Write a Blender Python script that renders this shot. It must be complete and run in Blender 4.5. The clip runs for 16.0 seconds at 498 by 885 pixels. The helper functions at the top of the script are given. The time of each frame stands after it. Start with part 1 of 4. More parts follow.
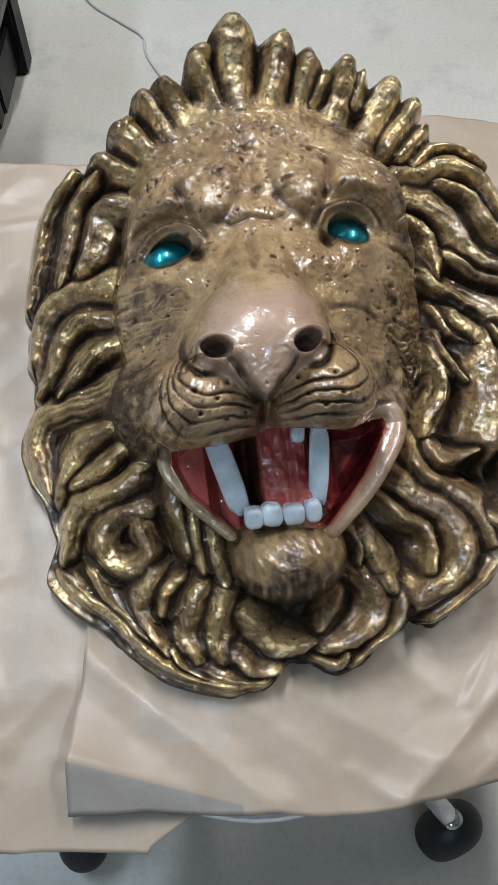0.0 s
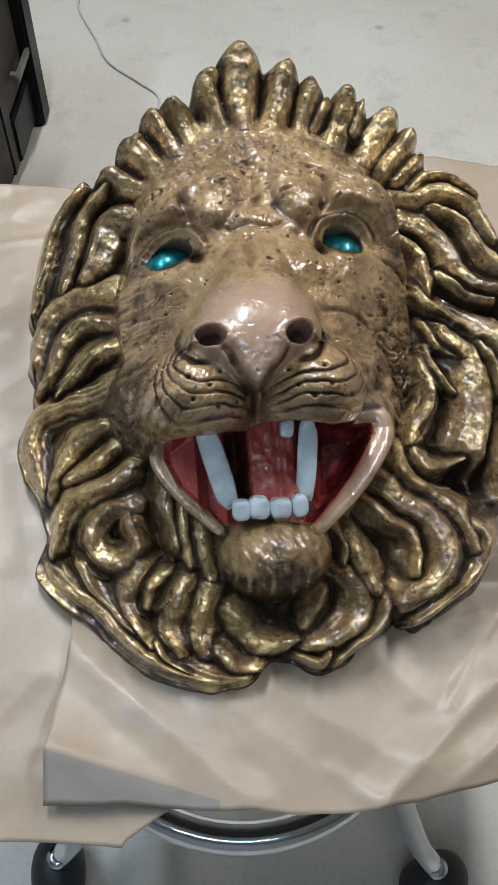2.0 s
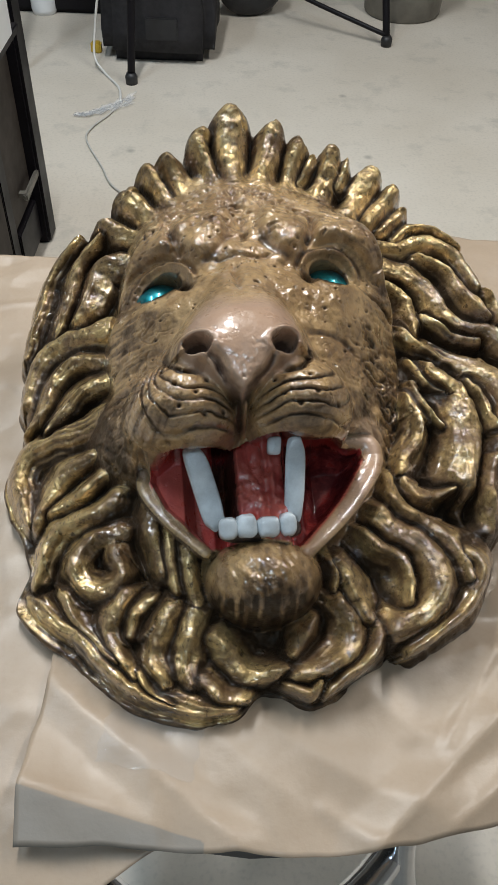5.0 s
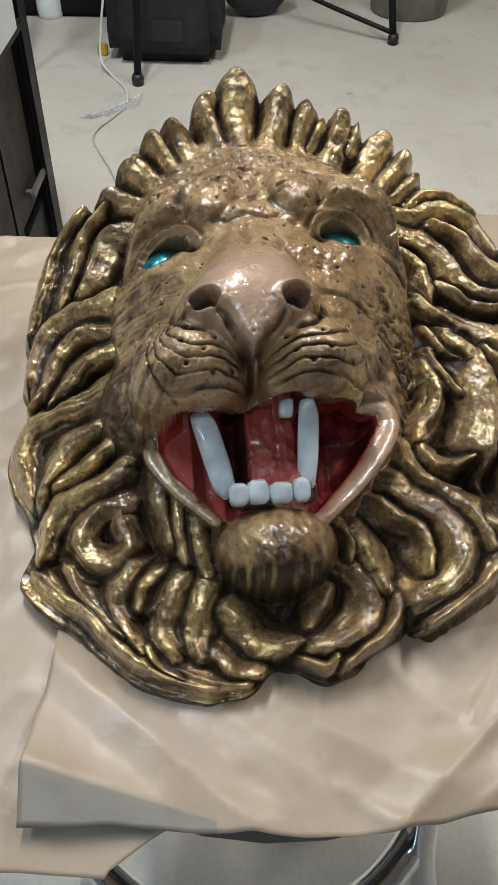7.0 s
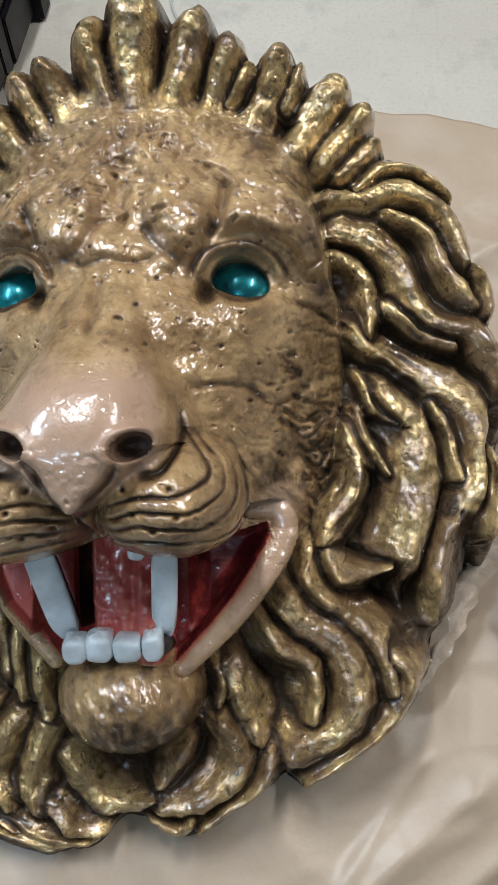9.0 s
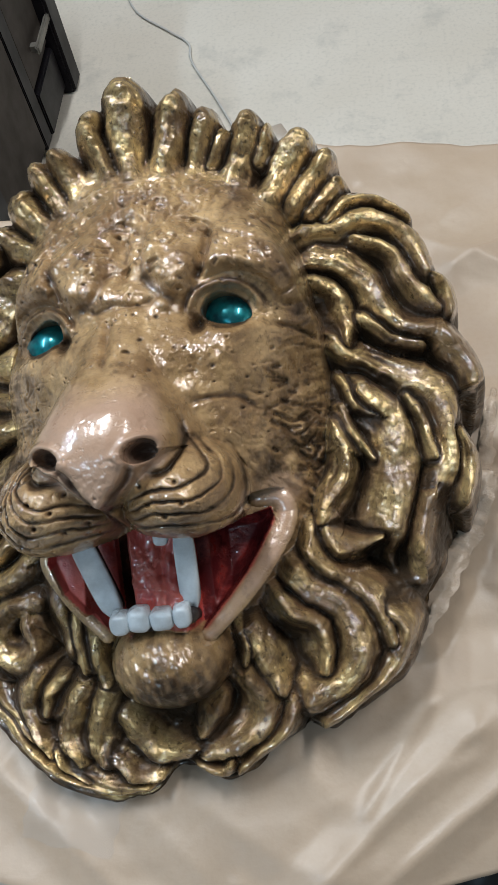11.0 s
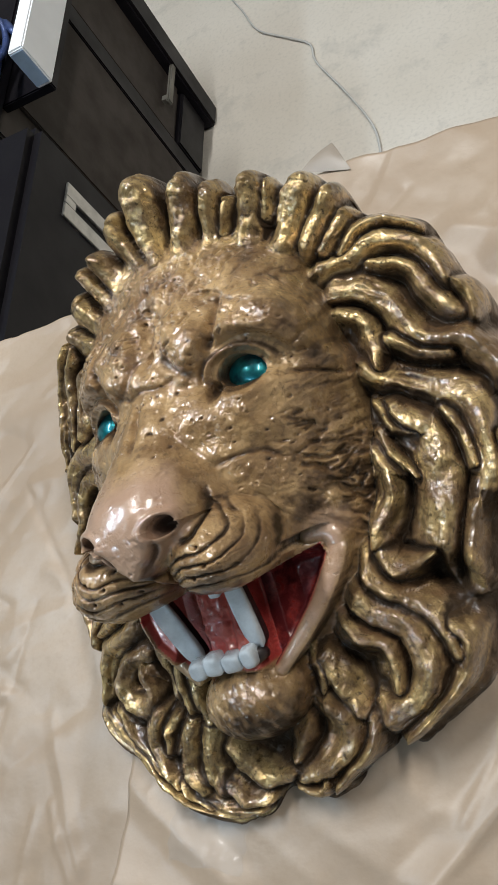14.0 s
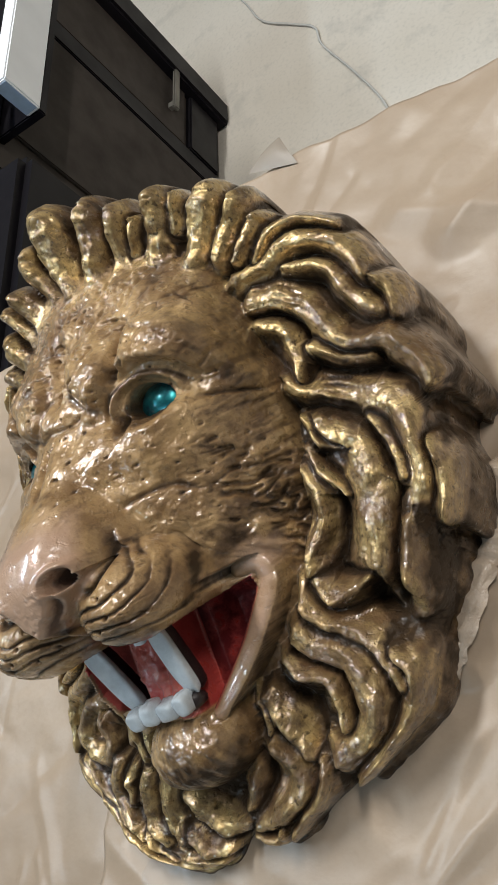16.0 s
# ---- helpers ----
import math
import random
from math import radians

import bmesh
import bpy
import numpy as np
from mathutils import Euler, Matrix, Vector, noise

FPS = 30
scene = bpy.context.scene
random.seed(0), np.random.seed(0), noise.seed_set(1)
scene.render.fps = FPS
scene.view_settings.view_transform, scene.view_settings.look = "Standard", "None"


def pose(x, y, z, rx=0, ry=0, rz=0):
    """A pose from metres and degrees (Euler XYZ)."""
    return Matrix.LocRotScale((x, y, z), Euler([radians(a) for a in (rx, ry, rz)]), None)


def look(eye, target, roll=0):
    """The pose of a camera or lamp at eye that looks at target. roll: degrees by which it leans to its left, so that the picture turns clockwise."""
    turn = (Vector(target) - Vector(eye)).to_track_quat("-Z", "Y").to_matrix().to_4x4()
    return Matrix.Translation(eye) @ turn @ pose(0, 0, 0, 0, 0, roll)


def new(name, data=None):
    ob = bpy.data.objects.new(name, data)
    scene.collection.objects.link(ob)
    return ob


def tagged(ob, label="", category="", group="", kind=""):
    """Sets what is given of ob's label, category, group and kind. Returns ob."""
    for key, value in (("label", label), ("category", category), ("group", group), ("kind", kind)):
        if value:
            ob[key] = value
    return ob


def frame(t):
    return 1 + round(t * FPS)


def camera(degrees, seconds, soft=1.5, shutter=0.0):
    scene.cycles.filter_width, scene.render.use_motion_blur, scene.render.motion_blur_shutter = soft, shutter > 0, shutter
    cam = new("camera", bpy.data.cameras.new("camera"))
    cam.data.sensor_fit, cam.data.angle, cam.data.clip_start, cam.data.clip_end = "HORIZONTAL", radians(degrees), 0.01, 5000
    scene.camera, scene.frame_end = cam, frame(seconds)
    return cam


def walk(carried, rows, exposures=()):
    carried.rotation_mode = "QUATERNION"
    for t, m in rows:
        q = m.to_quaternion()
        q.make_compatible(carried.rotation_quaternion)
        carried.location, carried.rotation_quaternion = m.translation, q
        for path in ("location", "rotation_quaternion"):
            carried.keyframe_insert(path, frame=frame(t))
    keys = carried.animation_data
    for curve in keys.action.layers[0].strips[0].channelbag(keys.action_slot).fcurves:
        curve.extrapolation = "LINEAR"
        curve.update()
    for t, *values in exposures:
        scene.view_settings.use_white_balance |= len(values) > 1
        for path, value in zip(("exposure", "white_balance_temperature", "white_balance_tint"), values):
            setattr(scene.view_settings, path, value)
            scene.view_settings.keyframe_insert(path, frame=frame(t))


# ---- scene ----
cam = camera(33.4, 16.0)
METRES, EYE, TILT, LEAN, TURN = 0.6, 1.01, -59.0, 0.0, 0.0
ROWS = [
    (0.0, 0.0, 0.0, 0.0, -0.0, 0.0, 0.0),
    (0.5, -0.0228, -0.0147, -0.0138, 0.02, 1.29, -1.5),
    (1.0, -0.0296, -0.0112, -0.0237, -0.09, 2.27, -2.53),
    (1.5, -0.0044, -0.008, -0.0407, -0.1, 2.95, -2.15),
    (2.0, 0.007, -0.0139, -0.0495, -0.17, 4.25, -2.11),
    (2.5, 0.0228, -0.0213, -0.0593, -0.16, 5.6, -1.91),
    (3.0, 0.0256, -0.0189, -0.069, -0.18, 7.51, -2.11),
    (3.5, 0.0287, -0.0182, -0.0824, -0.21, 8.47, -2.16),
    (4.0, 0.0254, -0.0201, -0.094, -0.19, 10.6, -2.34),
    (6.5, 0.0159, 0.0398, -0.1638, 0.26, 13.73, -1.54),
    (7.0, 0.0191, 0.0338, -0.152, 0.61, 13.52, -1.66),
    (7.5, 0.0277, 0.0331, -0.1237, 0.51, 12.96, -1.6),
    (8.0, 0.0572, 0.055, -0.0374, 0.9, 6.4, 1.63),
    (8.5, 0.1037, 0.1103, 0.032, 0.72, -0.89, -2.04),
    (9.0, 0.1091, 0.1421, 0.0911, 2.54, -2.8, -4.61),
    (11.5, 0.2159, 0.0284, 0.0796, 10.46, -0.53, 3.72),
    (12.0, 0.2721, 0.0244, 0.0864, 14.66, -0.33, 5.73),
    (12.5, 0.2942, 0.021, 0.0895, 18.25, -0.42, 7.19),
    (13.0, 0.3099, 0.0185, 0.1011, 20.53, -0.17, 8.7),
    (13.5, 0.3281, 0.0281, 0.1105, 22.69, 0.08, 10.84),
    (14.0, 0.3369, 0.0476, 0.1072, 24.49, -0.0, 13.12),
    (14.5, 0.3623, 0.0689, 0.107, 26.19, 0.19, 15.17),
    (15.0, 0.3814, 0.0977, 0.0999, 28.27, 0.69, 16.84),
    (15.5, 0.4014, 0.1233, 0.0954, 29.87, 0.92, 18.28),
    (16.0, 0.4329, 0.1413, 0.0988, 30.6, 1.17, 19.12),
]
walk(cam, [(t, pose(0, 0, EYE, TILT, LEAN, TURN) @ pose(METRES * x, METRES * y, METRES * z, 90 + pitch, roll, yaw)) for t, x, y, z, yaw, pitch, roll in ROWS],
     [(0.0, 0.06, 5700, 7), (3.0, 0.06, 5950, 7), (6.5, 0.08, 6300, 8), (9.0, 0.10, 5900, 7), (11.5, 0.02, 5950, 7), (13.5, 0.0, 6150, 8), (16.0, 0.0, 6300, 8)])

# ---- world and light ----
world = bpy.data.worlds.new("world")
scene.world = world
world.use_nodes = True
world.node_tree.nodes["Background"].inputs[0].default_value = (0.8, 0.87, 1.0, 1)
world.node_tree.nodes["Background"].inputs[1].default_value = 0.01


def area_lamp(name, m, power, sx, sy, colour):
    d = bpy.data.lights.new(name, "AREA")
    d.shape, d.size, d.size_y, d.energy, d.color = "RECTANGLE", sx, sy, power, colour
    ob = new(name, d)
    ob.matrix_world = m
    return ob


# ceiling tubes: the main one behind the stool, a cool one to the left, a warm one to the right; a fill light is added
# behind the camera
area_lamp("room_light", look((-0.35, 1.25, 2.50), (-0.35, 1.25, 0)), 34, 0.10, 1.15, (1.0, 0.97, 0.93))
area_lamp("room_light", look((-1.25, 0.55, 2.50), (-1.25, 0.55, 0)), 23, 0.10, 1.15, (0.74, 0.88, 1.0))
area_lamp("room_light", look((1.15, 0.95, 2.50), (1.15, 0.95, 0)), 27, 0.10, 1.15, (1.0, 0.94, 0.87))
# added fill that brightens the muzzle, no known source
area_lamp("room_light", look((-0.2, -1.2, 2.50), (-0.2, -1.2, 0)), 10, 1.15, 0.10, (0.66, 0.85, 1.0))

# ---- materials ----


def material(name, colour, rough=0.5, metal=0.0, coat=0.0):
    m = bpy.data.materials.new(name)
    m.use_nodes = True
    b = m.node_tree.nodes["Principled BSDF"]
    b.inputs["Base Color"].default_value = (*colour, 1)
    b.inputs["Roughness"].default_value = rough
    b.inputs["Metallic"].default_value = metal
    b.inputs["Coat Weight"].default_value = coat
    return m


class Nodes:
    """A short hand for node trees."""

    def __init__(self, m):
        self.t = m.node_tree
        self.b = self.t.nodes["Principled BSDF"]

    def add(self, kind, **inputs):
        n = self.t.nodes.new(kind)
        for k, v in inputs.items():
            self.put(n.inputs[k.replace("_", " ")], v)
        return n

    def put(self, socket, v):
        if isinstance(v, bpy.types.NodeSocket):
            self.t.links.new(v, socket)
        else:
            socket.default_value = v

    def coords(self):
        return self.add("ShaderNodeTexCoord").outputs["Object"]

    def noise(self, scale, detail=4.0, rough=0.55, vec=None, distortion=0.0):
        n = self.add("ShaderNodeTexNoise", Scale=scale, Detail=detail, Roughness=rough, Distortion=distortion)
        self.t.links.new(vec or self.coords(), n.inputs["Vector"])
        return n.outputs["Fac"]

    def ramp(self, fac, lo, hi, a=0.0, b=1.0):
        n = self.add("ShaderNodeMapRange", Value=fac)
        for i, v in zip((1, 2, 3, 4), (lo, hi, a, b)):
            self.put(n.inputs[i], v)
        return n.outputs[0]

    def mix(self, fac, a, b):
        n = self.t.nodes.new("ShaderNodeMix")
        n.data_type = "RGBA"
        self.put(n.inputs[0], fac)
        for i, v in ((6, a), (7, b)):
            self.put(n.inputs[i], (*v, 1) if isinstance(v, tuple) else v)
        return n.outputs[2]

    def math(self, op, a, b=0.0):
        n = self.t.nodes.new("ShaderNodeMath")
        n.operation = op
        self.put(n.inputs[0], a)
        self.put(n.inputs[1], b)
        return n.outputs[0]

    def attr(self, name):
        n = self.t.nodes.new("ShaderNodeAttribute")
        n.attribute_name = name
        return n.outputs["Fac"]

    def bump(self, height, strength, distance):
        n = self.add("ShaderNodeBump", Strength=strength, Distance=distance, Height=height)
        self.put(self.b.inputs["Normal"], n.outputs[0])
        return n.outputs[0]


def concrete():
    m = material("worn_concrete", (0.40, 0.38, 0.35), 0.45)
    n = Nodes(m)
    big, mid, fine = n.noise(1.6, 5), n.noise(9, 6, 0.65), n.noise(140, 3)
    c = n.mix(n.ramp(big, 0.35, 0.65), (0.55, 0.50, 0.425), (0.64, 0.595, 0.525))
    c = n.mix(n.ramp(mid, 0.55, 0.75, 0, 0.55), c, (0.30, 0.29, 0.265))
    c = n.mix(n.ramp(fine, 0.5, 0.8, 0, 0.3), c, (0.25, 0.24, 0.22))
    spots = n.add("ShaderNodeTexVoronoi", Scale=5.0)
    n.put(spots.inputs["Vector"], n.coords())
    c = n.mix(n.ramp(spots.outputs["Distance"], 0.02, 0.07, 0.55, 0), c, (0.20, 0.19, 0.175))
    n.put(n.b.inputs["Base Color"], c)
    n.put(n.b.inputs["Roughness"], n.ramp(mid, 0.3, 0.7, 0.34, 0.6))
    n.bump(n.math("ADD", fine, mid), 0.15, 0.002)
    return m


def kraft():
    m = material("kraft_paper", (0.42, 0.31, 0.21), 0.5)
    n = Nodes(m)
    big, fib, mott = n.noise(6, 4), n.noise(320, 3, 0.6), n.noise(38, 5)
    c = n.mix(n.ramp(big, 0.35, 0.65), (0.32, 0.238, 0.166), (0.40, 0.308, 0.224))
    c = n.mix(n.ramp(fib, 0.45, 0.7, 0, 0.3), c, (0.33, 0.24, 0.165))
    c = n.mix(n.ramp(mott, 0.62, 0.8, 0, 0.4), c, (0.36, 0.25, 0.16))
    # grey past the fold along the front edge; also the scrap's painted shade
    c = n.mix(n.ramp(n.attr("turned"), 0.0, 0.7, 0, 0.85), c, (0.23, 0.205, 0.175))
    n.put(n.b.inputs["Base Color"], c)
    n.put(n.b.inputs["Roughness"], n.ramp(mott, 0.3, 0.7, 0.36, 0.50))
    n.b.inputs["Specular IOR Level"].default_value = 0.55
    crumple = n.noise(14, 7, 0.58)
    n.bump(n.math("ADD", n.math("MULTIPLY", crumple, 1.0), n.math("MULTIPLY", fib, 0.05)), 0.35, 0.004)
    return m


def plain(name, colour, rough, metal=0.0, vary=0.25, scale=30.0, bump=0.1, coat=0.0):
    """A surface with stains at two scales and a fine relief."""
    m = material(name, colour, rough, metal, coat)
    n = Nodes(m)
    a, b = n.noise(scale, 5), n.noise(scale * 9, 3)
    dark = tuple(x * (1 - vary) for x in colour)
    c = n.mix(n.ramp(a, 0.35, 0.7), colour, dark)
    n.put(n.b.inputs["Base Color"], c)
    n.put(n.b.inputs["Roughness"], n.ramp(a, 0.3, 0.7, max(rough - 0.08, 0.03), rough + 0.1))
    n.bump(b, bump, 0.001)
    return m


def lion_paint():
    """Varnished paint: gilt mane, bronze-tan coat, flesh pink, mouth red, with a brown glaze rubbed into the carving
    and shade painted into the mouth and eye sockets.
    """
    m = material("varnished_gilt_paint", (0.3, 0.2, 0.1), 0.35)
    n = Nodes(m)
    gild, pink, red, glaze_shade = n.attr("gild"), n.attr("pink"), n.attr("red"), n.attr("glaze_shade")
    big, mid, fine = n.noise(22, 5, 0.6), n.noise(95, 5, 0.62), n.noise(420, 3)
    gold = n.mix(n.ramp(big, 0.35, 0.65), (0.70, 0.51, 0.23), (0.54, 0.37, 0.155))
    gold = n.mix(n.ramp(n.noise(60, 7, 0.7), 0.44, 0.62, 0, 0.85), gold, (0.16, 0.092, 0.042))
    worn = n.ramp(n.noise(15, 6, 0.65), 0.46, 0.60, 0, 0.8)
    gold = n.mix(worn, gold, (0.125, 0.070, 0.032))
    gold = n.mix(n.ramp(n.noise(330, 3, 0.6), 0.58, 0.68, 0, 0.8), gold, (0.05, 0.03, 0.016))
    tan = n.mix(n.ramp(big, 0.35, 0.68), (0.51, 0.335, 0.16), (0.385, 0.24, 0.105))
    tan = n.mix(n.ramp(n.noise(42, 8, 0.72), 0.42, 0.62, 0, 0.82), tan, (0.17, 0.092, 0.04))
    tan = n.mix(n.ramp(n.noise(190, 4, 0.6), 0.56, 0.70, 0, 0.5), tan, (0.075, 0.040, 0.019))
    tan = n.mix(n.ramp(n.noise(330, 3, 0.6, None, 0.6), 0.61, 0.70, 0, 0.45), tan, (0.045, 0.026, 0.013))
    flesh = n.mix(n.ramp(big, 0.35, 0.65), (0.50, 0.335, 0.235), (0.40, 0.25, 0.17))
    blood = n.mix(n.ramp(mid, 0.35, 0.7), (0.55, 0.075, 0.06), (0.38, 0.035, 0.035))
    # brushed streaks that follow the locks and the fur
    lie_of_hair = n.add("ShaderNodeCombineXYZ", X=n.attr("across"), Y=n.math("MULTIPLY", n.attr("run"), 0.13)).outputs[0]
    streak, hairline = n.noise(0.42, 4, 0.6, lie_of_hair), n.noise(1.15, 3, 0.6, lie_of_hair)
    c = n.mix(gild, tan, gold)
    c = n.mix(n.math("MULTIPLY", n.ramp(streak, 0.50, 0.66, 0, 0.55), n.ramp(gild, 0, 1, 0.0, 1.0)), c, (0.085, 0.050, 0.024))
    c = n.mix(n.math("MULTIPLY", n.ramp(hairline, 0.56, 0.70, 0, 0.4), n.ramp(gild, 0, 1, 0.12, 0.8)), c, (0.045, 0.027, 0.014))
    g = n.ramp(n.math("ADD", glaze_shade, n.math("MULTIPLY", n.math("SUBTRACT", mid, 0.5), 1.4)), 0.34, 0.88, 0, 0.97)
    soft = n.ramp(n.math("ADD", glaze_shade, n.math("MULTIPLY", n.math("SUBTRACT", mid, 0.5), 0.9)), 0.05, 0.55, 0, 0.75)
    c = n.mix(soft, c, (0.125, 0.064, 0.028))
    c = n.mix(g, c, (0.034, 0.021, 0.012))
    c = n.mix(pink, c, flesh)
    c = n.mix(n.math("MULTIPLY", pink, n.math("MULTIPLY", g, 0.96)), c, (0.03, 0.013, 0.01))
    # the mouth's shade is mixed into the red as near-black
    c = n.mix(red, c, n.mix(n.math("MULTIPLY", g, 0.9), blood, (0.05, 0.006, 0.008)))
    n.put(n.b.inputs["Base Color"], c)
    bare = n.math("MULTIPLY", n.math("SUBTRACT", 1.0, n.math("MAXIMUM", pink, red)), n.math("SUBTRACT", 1.0, g))
    n.put(n.b.inputs["Metallic"], n.math("MULTIPLY", bare, n.math("MULTIPLY", n.ramp(gild, 0, 1, 0.12, 0.6), n.math("SUBTRACT", 1.0, worn))))
    n.put(n.b.inputs["Roughness"], n.ramp(mid, 0.3, 0.7, 0.23, 0.42))
    n.put(n.b.inputs["Coat Weight"], n.ramp(g, 0.2, 1.0, 1.0, 0.25))
    n.put(n.b.inputs["Coat Roughness"], n.ramp(big, 0.3, 0.7, 0.03, 0.09))
    pit = n.ramp(n.noise(260, 2), 0.62, 0.72, 0, -0.2)
    h = n.math("ADD", n.math("ADD", n.math("MULTIPLY", n.noise(70, 4, 0.6), 0.7), n.math("MULTIPLY", n.noise(190, 3), 0.45)), pit)
    h = n.math("ADD", h, n.math("MULTIPLY", streak, n.math("MULTIPLY", gild, 0.3)))
    nor = n.bump(h, n.math("MULTIPLY", n.ramp(gild, 0, 1, 0.42, 0.66), n.ramp(pink, 0, 1, 1, 0.75)), 0.0026)
    n.put(n.b.inputs["Coat Normal"], nor)
    n.b.inputs["Coat IOR"].default_value = 1.6
    n.put(n.b.inputs["Specular IOR Level"], n.ramp(g, 0.3, 1.0, 0.5, 0.12))
    return m


def eye_glass():
    m = material("teal_glass", (0.0, 0.22, 0.22), 0.3, 0.0, 1.0)
    n = Nodes(m)
    a = n.noise(160, 4, 0.6)
    c = n.mix(n.ramp(a, 0.3, 0.7), (0.0, 0.055, 0.08), (0.014, 0.29, 0.31))
    n.put(n.b.inputs["Base Color"], c)
    n.b.inputs["Metallic"].default_value = 0.65
    n.b.inputs["Coat Roughness"].default_value = 0.02
    return m


CONCRETE = concrete()
KRAFT = kraft()
PAINT = lion_paint()
EYE = eye_glass()
TOOTH = plain("enamelled_tooth", (0.72, 0.78, 0.82), 0.25, 0, 0.3, 120, 0.2, 0.6)
TOOTH_GAP = plain("dark_tooth_gap", (0.03, 0.02, 0.02), 0.4, 0, 0.3, 200, 0.2, 0.5)
WALL = plain("wall_paint", (0.42, 0.41, 0.39), 0.8, 0, 0.12, 3, 0.2)
CEIL = plain("ceiling_paint", (0.42, 0.41, 0.40), 0.85, 0, 0.1, 3, 0.2)
CHROME = plain("chrome", (0.72, 0.74, 0.78), 0.12, 1.0, 0.15, 40, 0.03)
STEEL = plain("brushed_steel", (0.55, 0.54, 0.52), 0.35, 1.0, 0.2, 60, 0.1)
RUBBER = plain("black_rubber", (0.018, 0.018, 0.02), 0.5, 0, 0.3, 40, 0.15)
BLACK = plain("black_lacquer", (0.008, 0.007, 0.009), 0.42, 0, 0.3, 14, 0.08)
BROWNBLACK = plain("dark_stained_board", (0.050, 0.041, 0.035), 0.6, 0, 0.3, 18, 0.1)
for dark in (BLACK, BROWNBLACK):
    dark.node_tree.nodes["Principled BSDF"].inputs["Specular IOR Level"].default_value = 0.18
NYLON = plain("black_nylon", (0.016, 0.015, 0.018), 0.75, 0, 0.3, 60, 0.5)
WHITECARD = plain("white_card", (0.82, 0.84, 0.86), 0.5, 0, 0.06, 20, 0.05)
GREYTIN = plain("grey_tin", (0.20, 0.19, 0.165), 0.5, 0.5, 0.3, 20, 0.2)
CORD = plain("grey_cord", (0.50, 0.49, 0.46), 0.5, 0, 0.15, 60, 0.05)
WHITEPVC = plain("white_cord", (0.70, 0.69, 0.66), 0.4, 0, 0.1, 60, 0.05)
YELLOW = plain("yellow_plastic", (0.55, 0.36, 0.03), 0.45, 0, 0.2, 60, 0.05)
BLUEWIRE = plain("blue_foil", (0.06, 0.09, 0.22), 0.3, 0.3, 0.4, 80, 0.3)
PALEBLUE = plain("pale_blue_tint", (0.33, 0.42, 0.55), 0.45, 0, 0.2, 40, 0.05)
FILM = plain("clear_film", (0.8, 0.82, 0.84), 0.15, 0, 0.1, 60, 0.3)
FILM.node_tree.nodes["Principled BSDF"].inputs["Alpha"].default_value = 0.22
CRINKLE = plain("crinkled_film", (0.46, 0.36, 0.27), 0.22, 0, 0.15, 90, 0.5)
TAPE = plain("clear_tape", (0.62, 0.64, 0.66), 0.12, 0, 0.1, 60, 0.1)
TAPE.node_tree.nodes["Principled BSDF"].inputs["Alpha"].default_value = 0.10
BOARD = plain("pressed_board", (0.30, 0.22, 0.14), 0.7, 0, 0.2, 30, 0.2)
TUBE = material("lit_tube", (0.9, 0.9, 0.9), 0.4)
TUBE.node_tree.nodes["Principled BSDF"].inputs["Emission Color"].default_value = (1, 0.97, 0.93, 1)
TUBE.node_tree.nodes["Principled BSDF"].inputs["Emission Strength"].default_value = 2.0


# ---- mesh helpers ----
def part(name, bm, mat, parent=None, label="", smooth=False):
    me = bpy.data.meshes.new(name)
    bm.to_mesh(me)
    bm.free()
    me.materials.append(mat)
    if smooth:
        me.polygons.foreach_set("use_smooth", [True] * len(me.polygons))
    ob = new(name, me)
    if parent:
        ob.parent = parent
    if label:
        tagged(ob, label)
    return ob


def thing(name, label, category, group=""):
    return tagged(new(name), label, category, group)


def box_bm(x0, y0, z0, x1, y1, z1, bevel=0.0, bm=None):
    bm = bm or bmesh.new()
    made = bmesh.ops.create_cube(bm, size=1)["verts"]
    for v in made:
        v.co = Vector(((x0 + x1) / 2 + v.co.x * (x1 - x0), (y0 + y1) / 2 + v.co.y * (y1 - y0), (z0 + z1) / 2 + v.co.z * (z1 - z0)))
    if bevel:
        bmesh.ops.bevel(bm, geom=list({e for v in made for e in v.link_edges}), offset=bevel, segments=2, affect="EDGES")
    return bm


def spline(points, sub=8):
    """A smooth run of points through the given ones."""
    p = np.array(points, float)
    e = np.vstack([2 * p[0] - p[1], p, 2 * p[-1] - p[-2]])
    out = []
    for i in range(len(p) - 1):
        a, b, c, d = e[i : i + 4]
        for t in np.linspace(0, 1, sub, endpoint=False):
            out.append(0.5 * (2 * b + (c - a) * t + (2 * a - 5 * b + 4 * c - d) * t * t + (3 * b - a - 3 * c + d) * t**3))
    return np.array(out + [p[-1]])


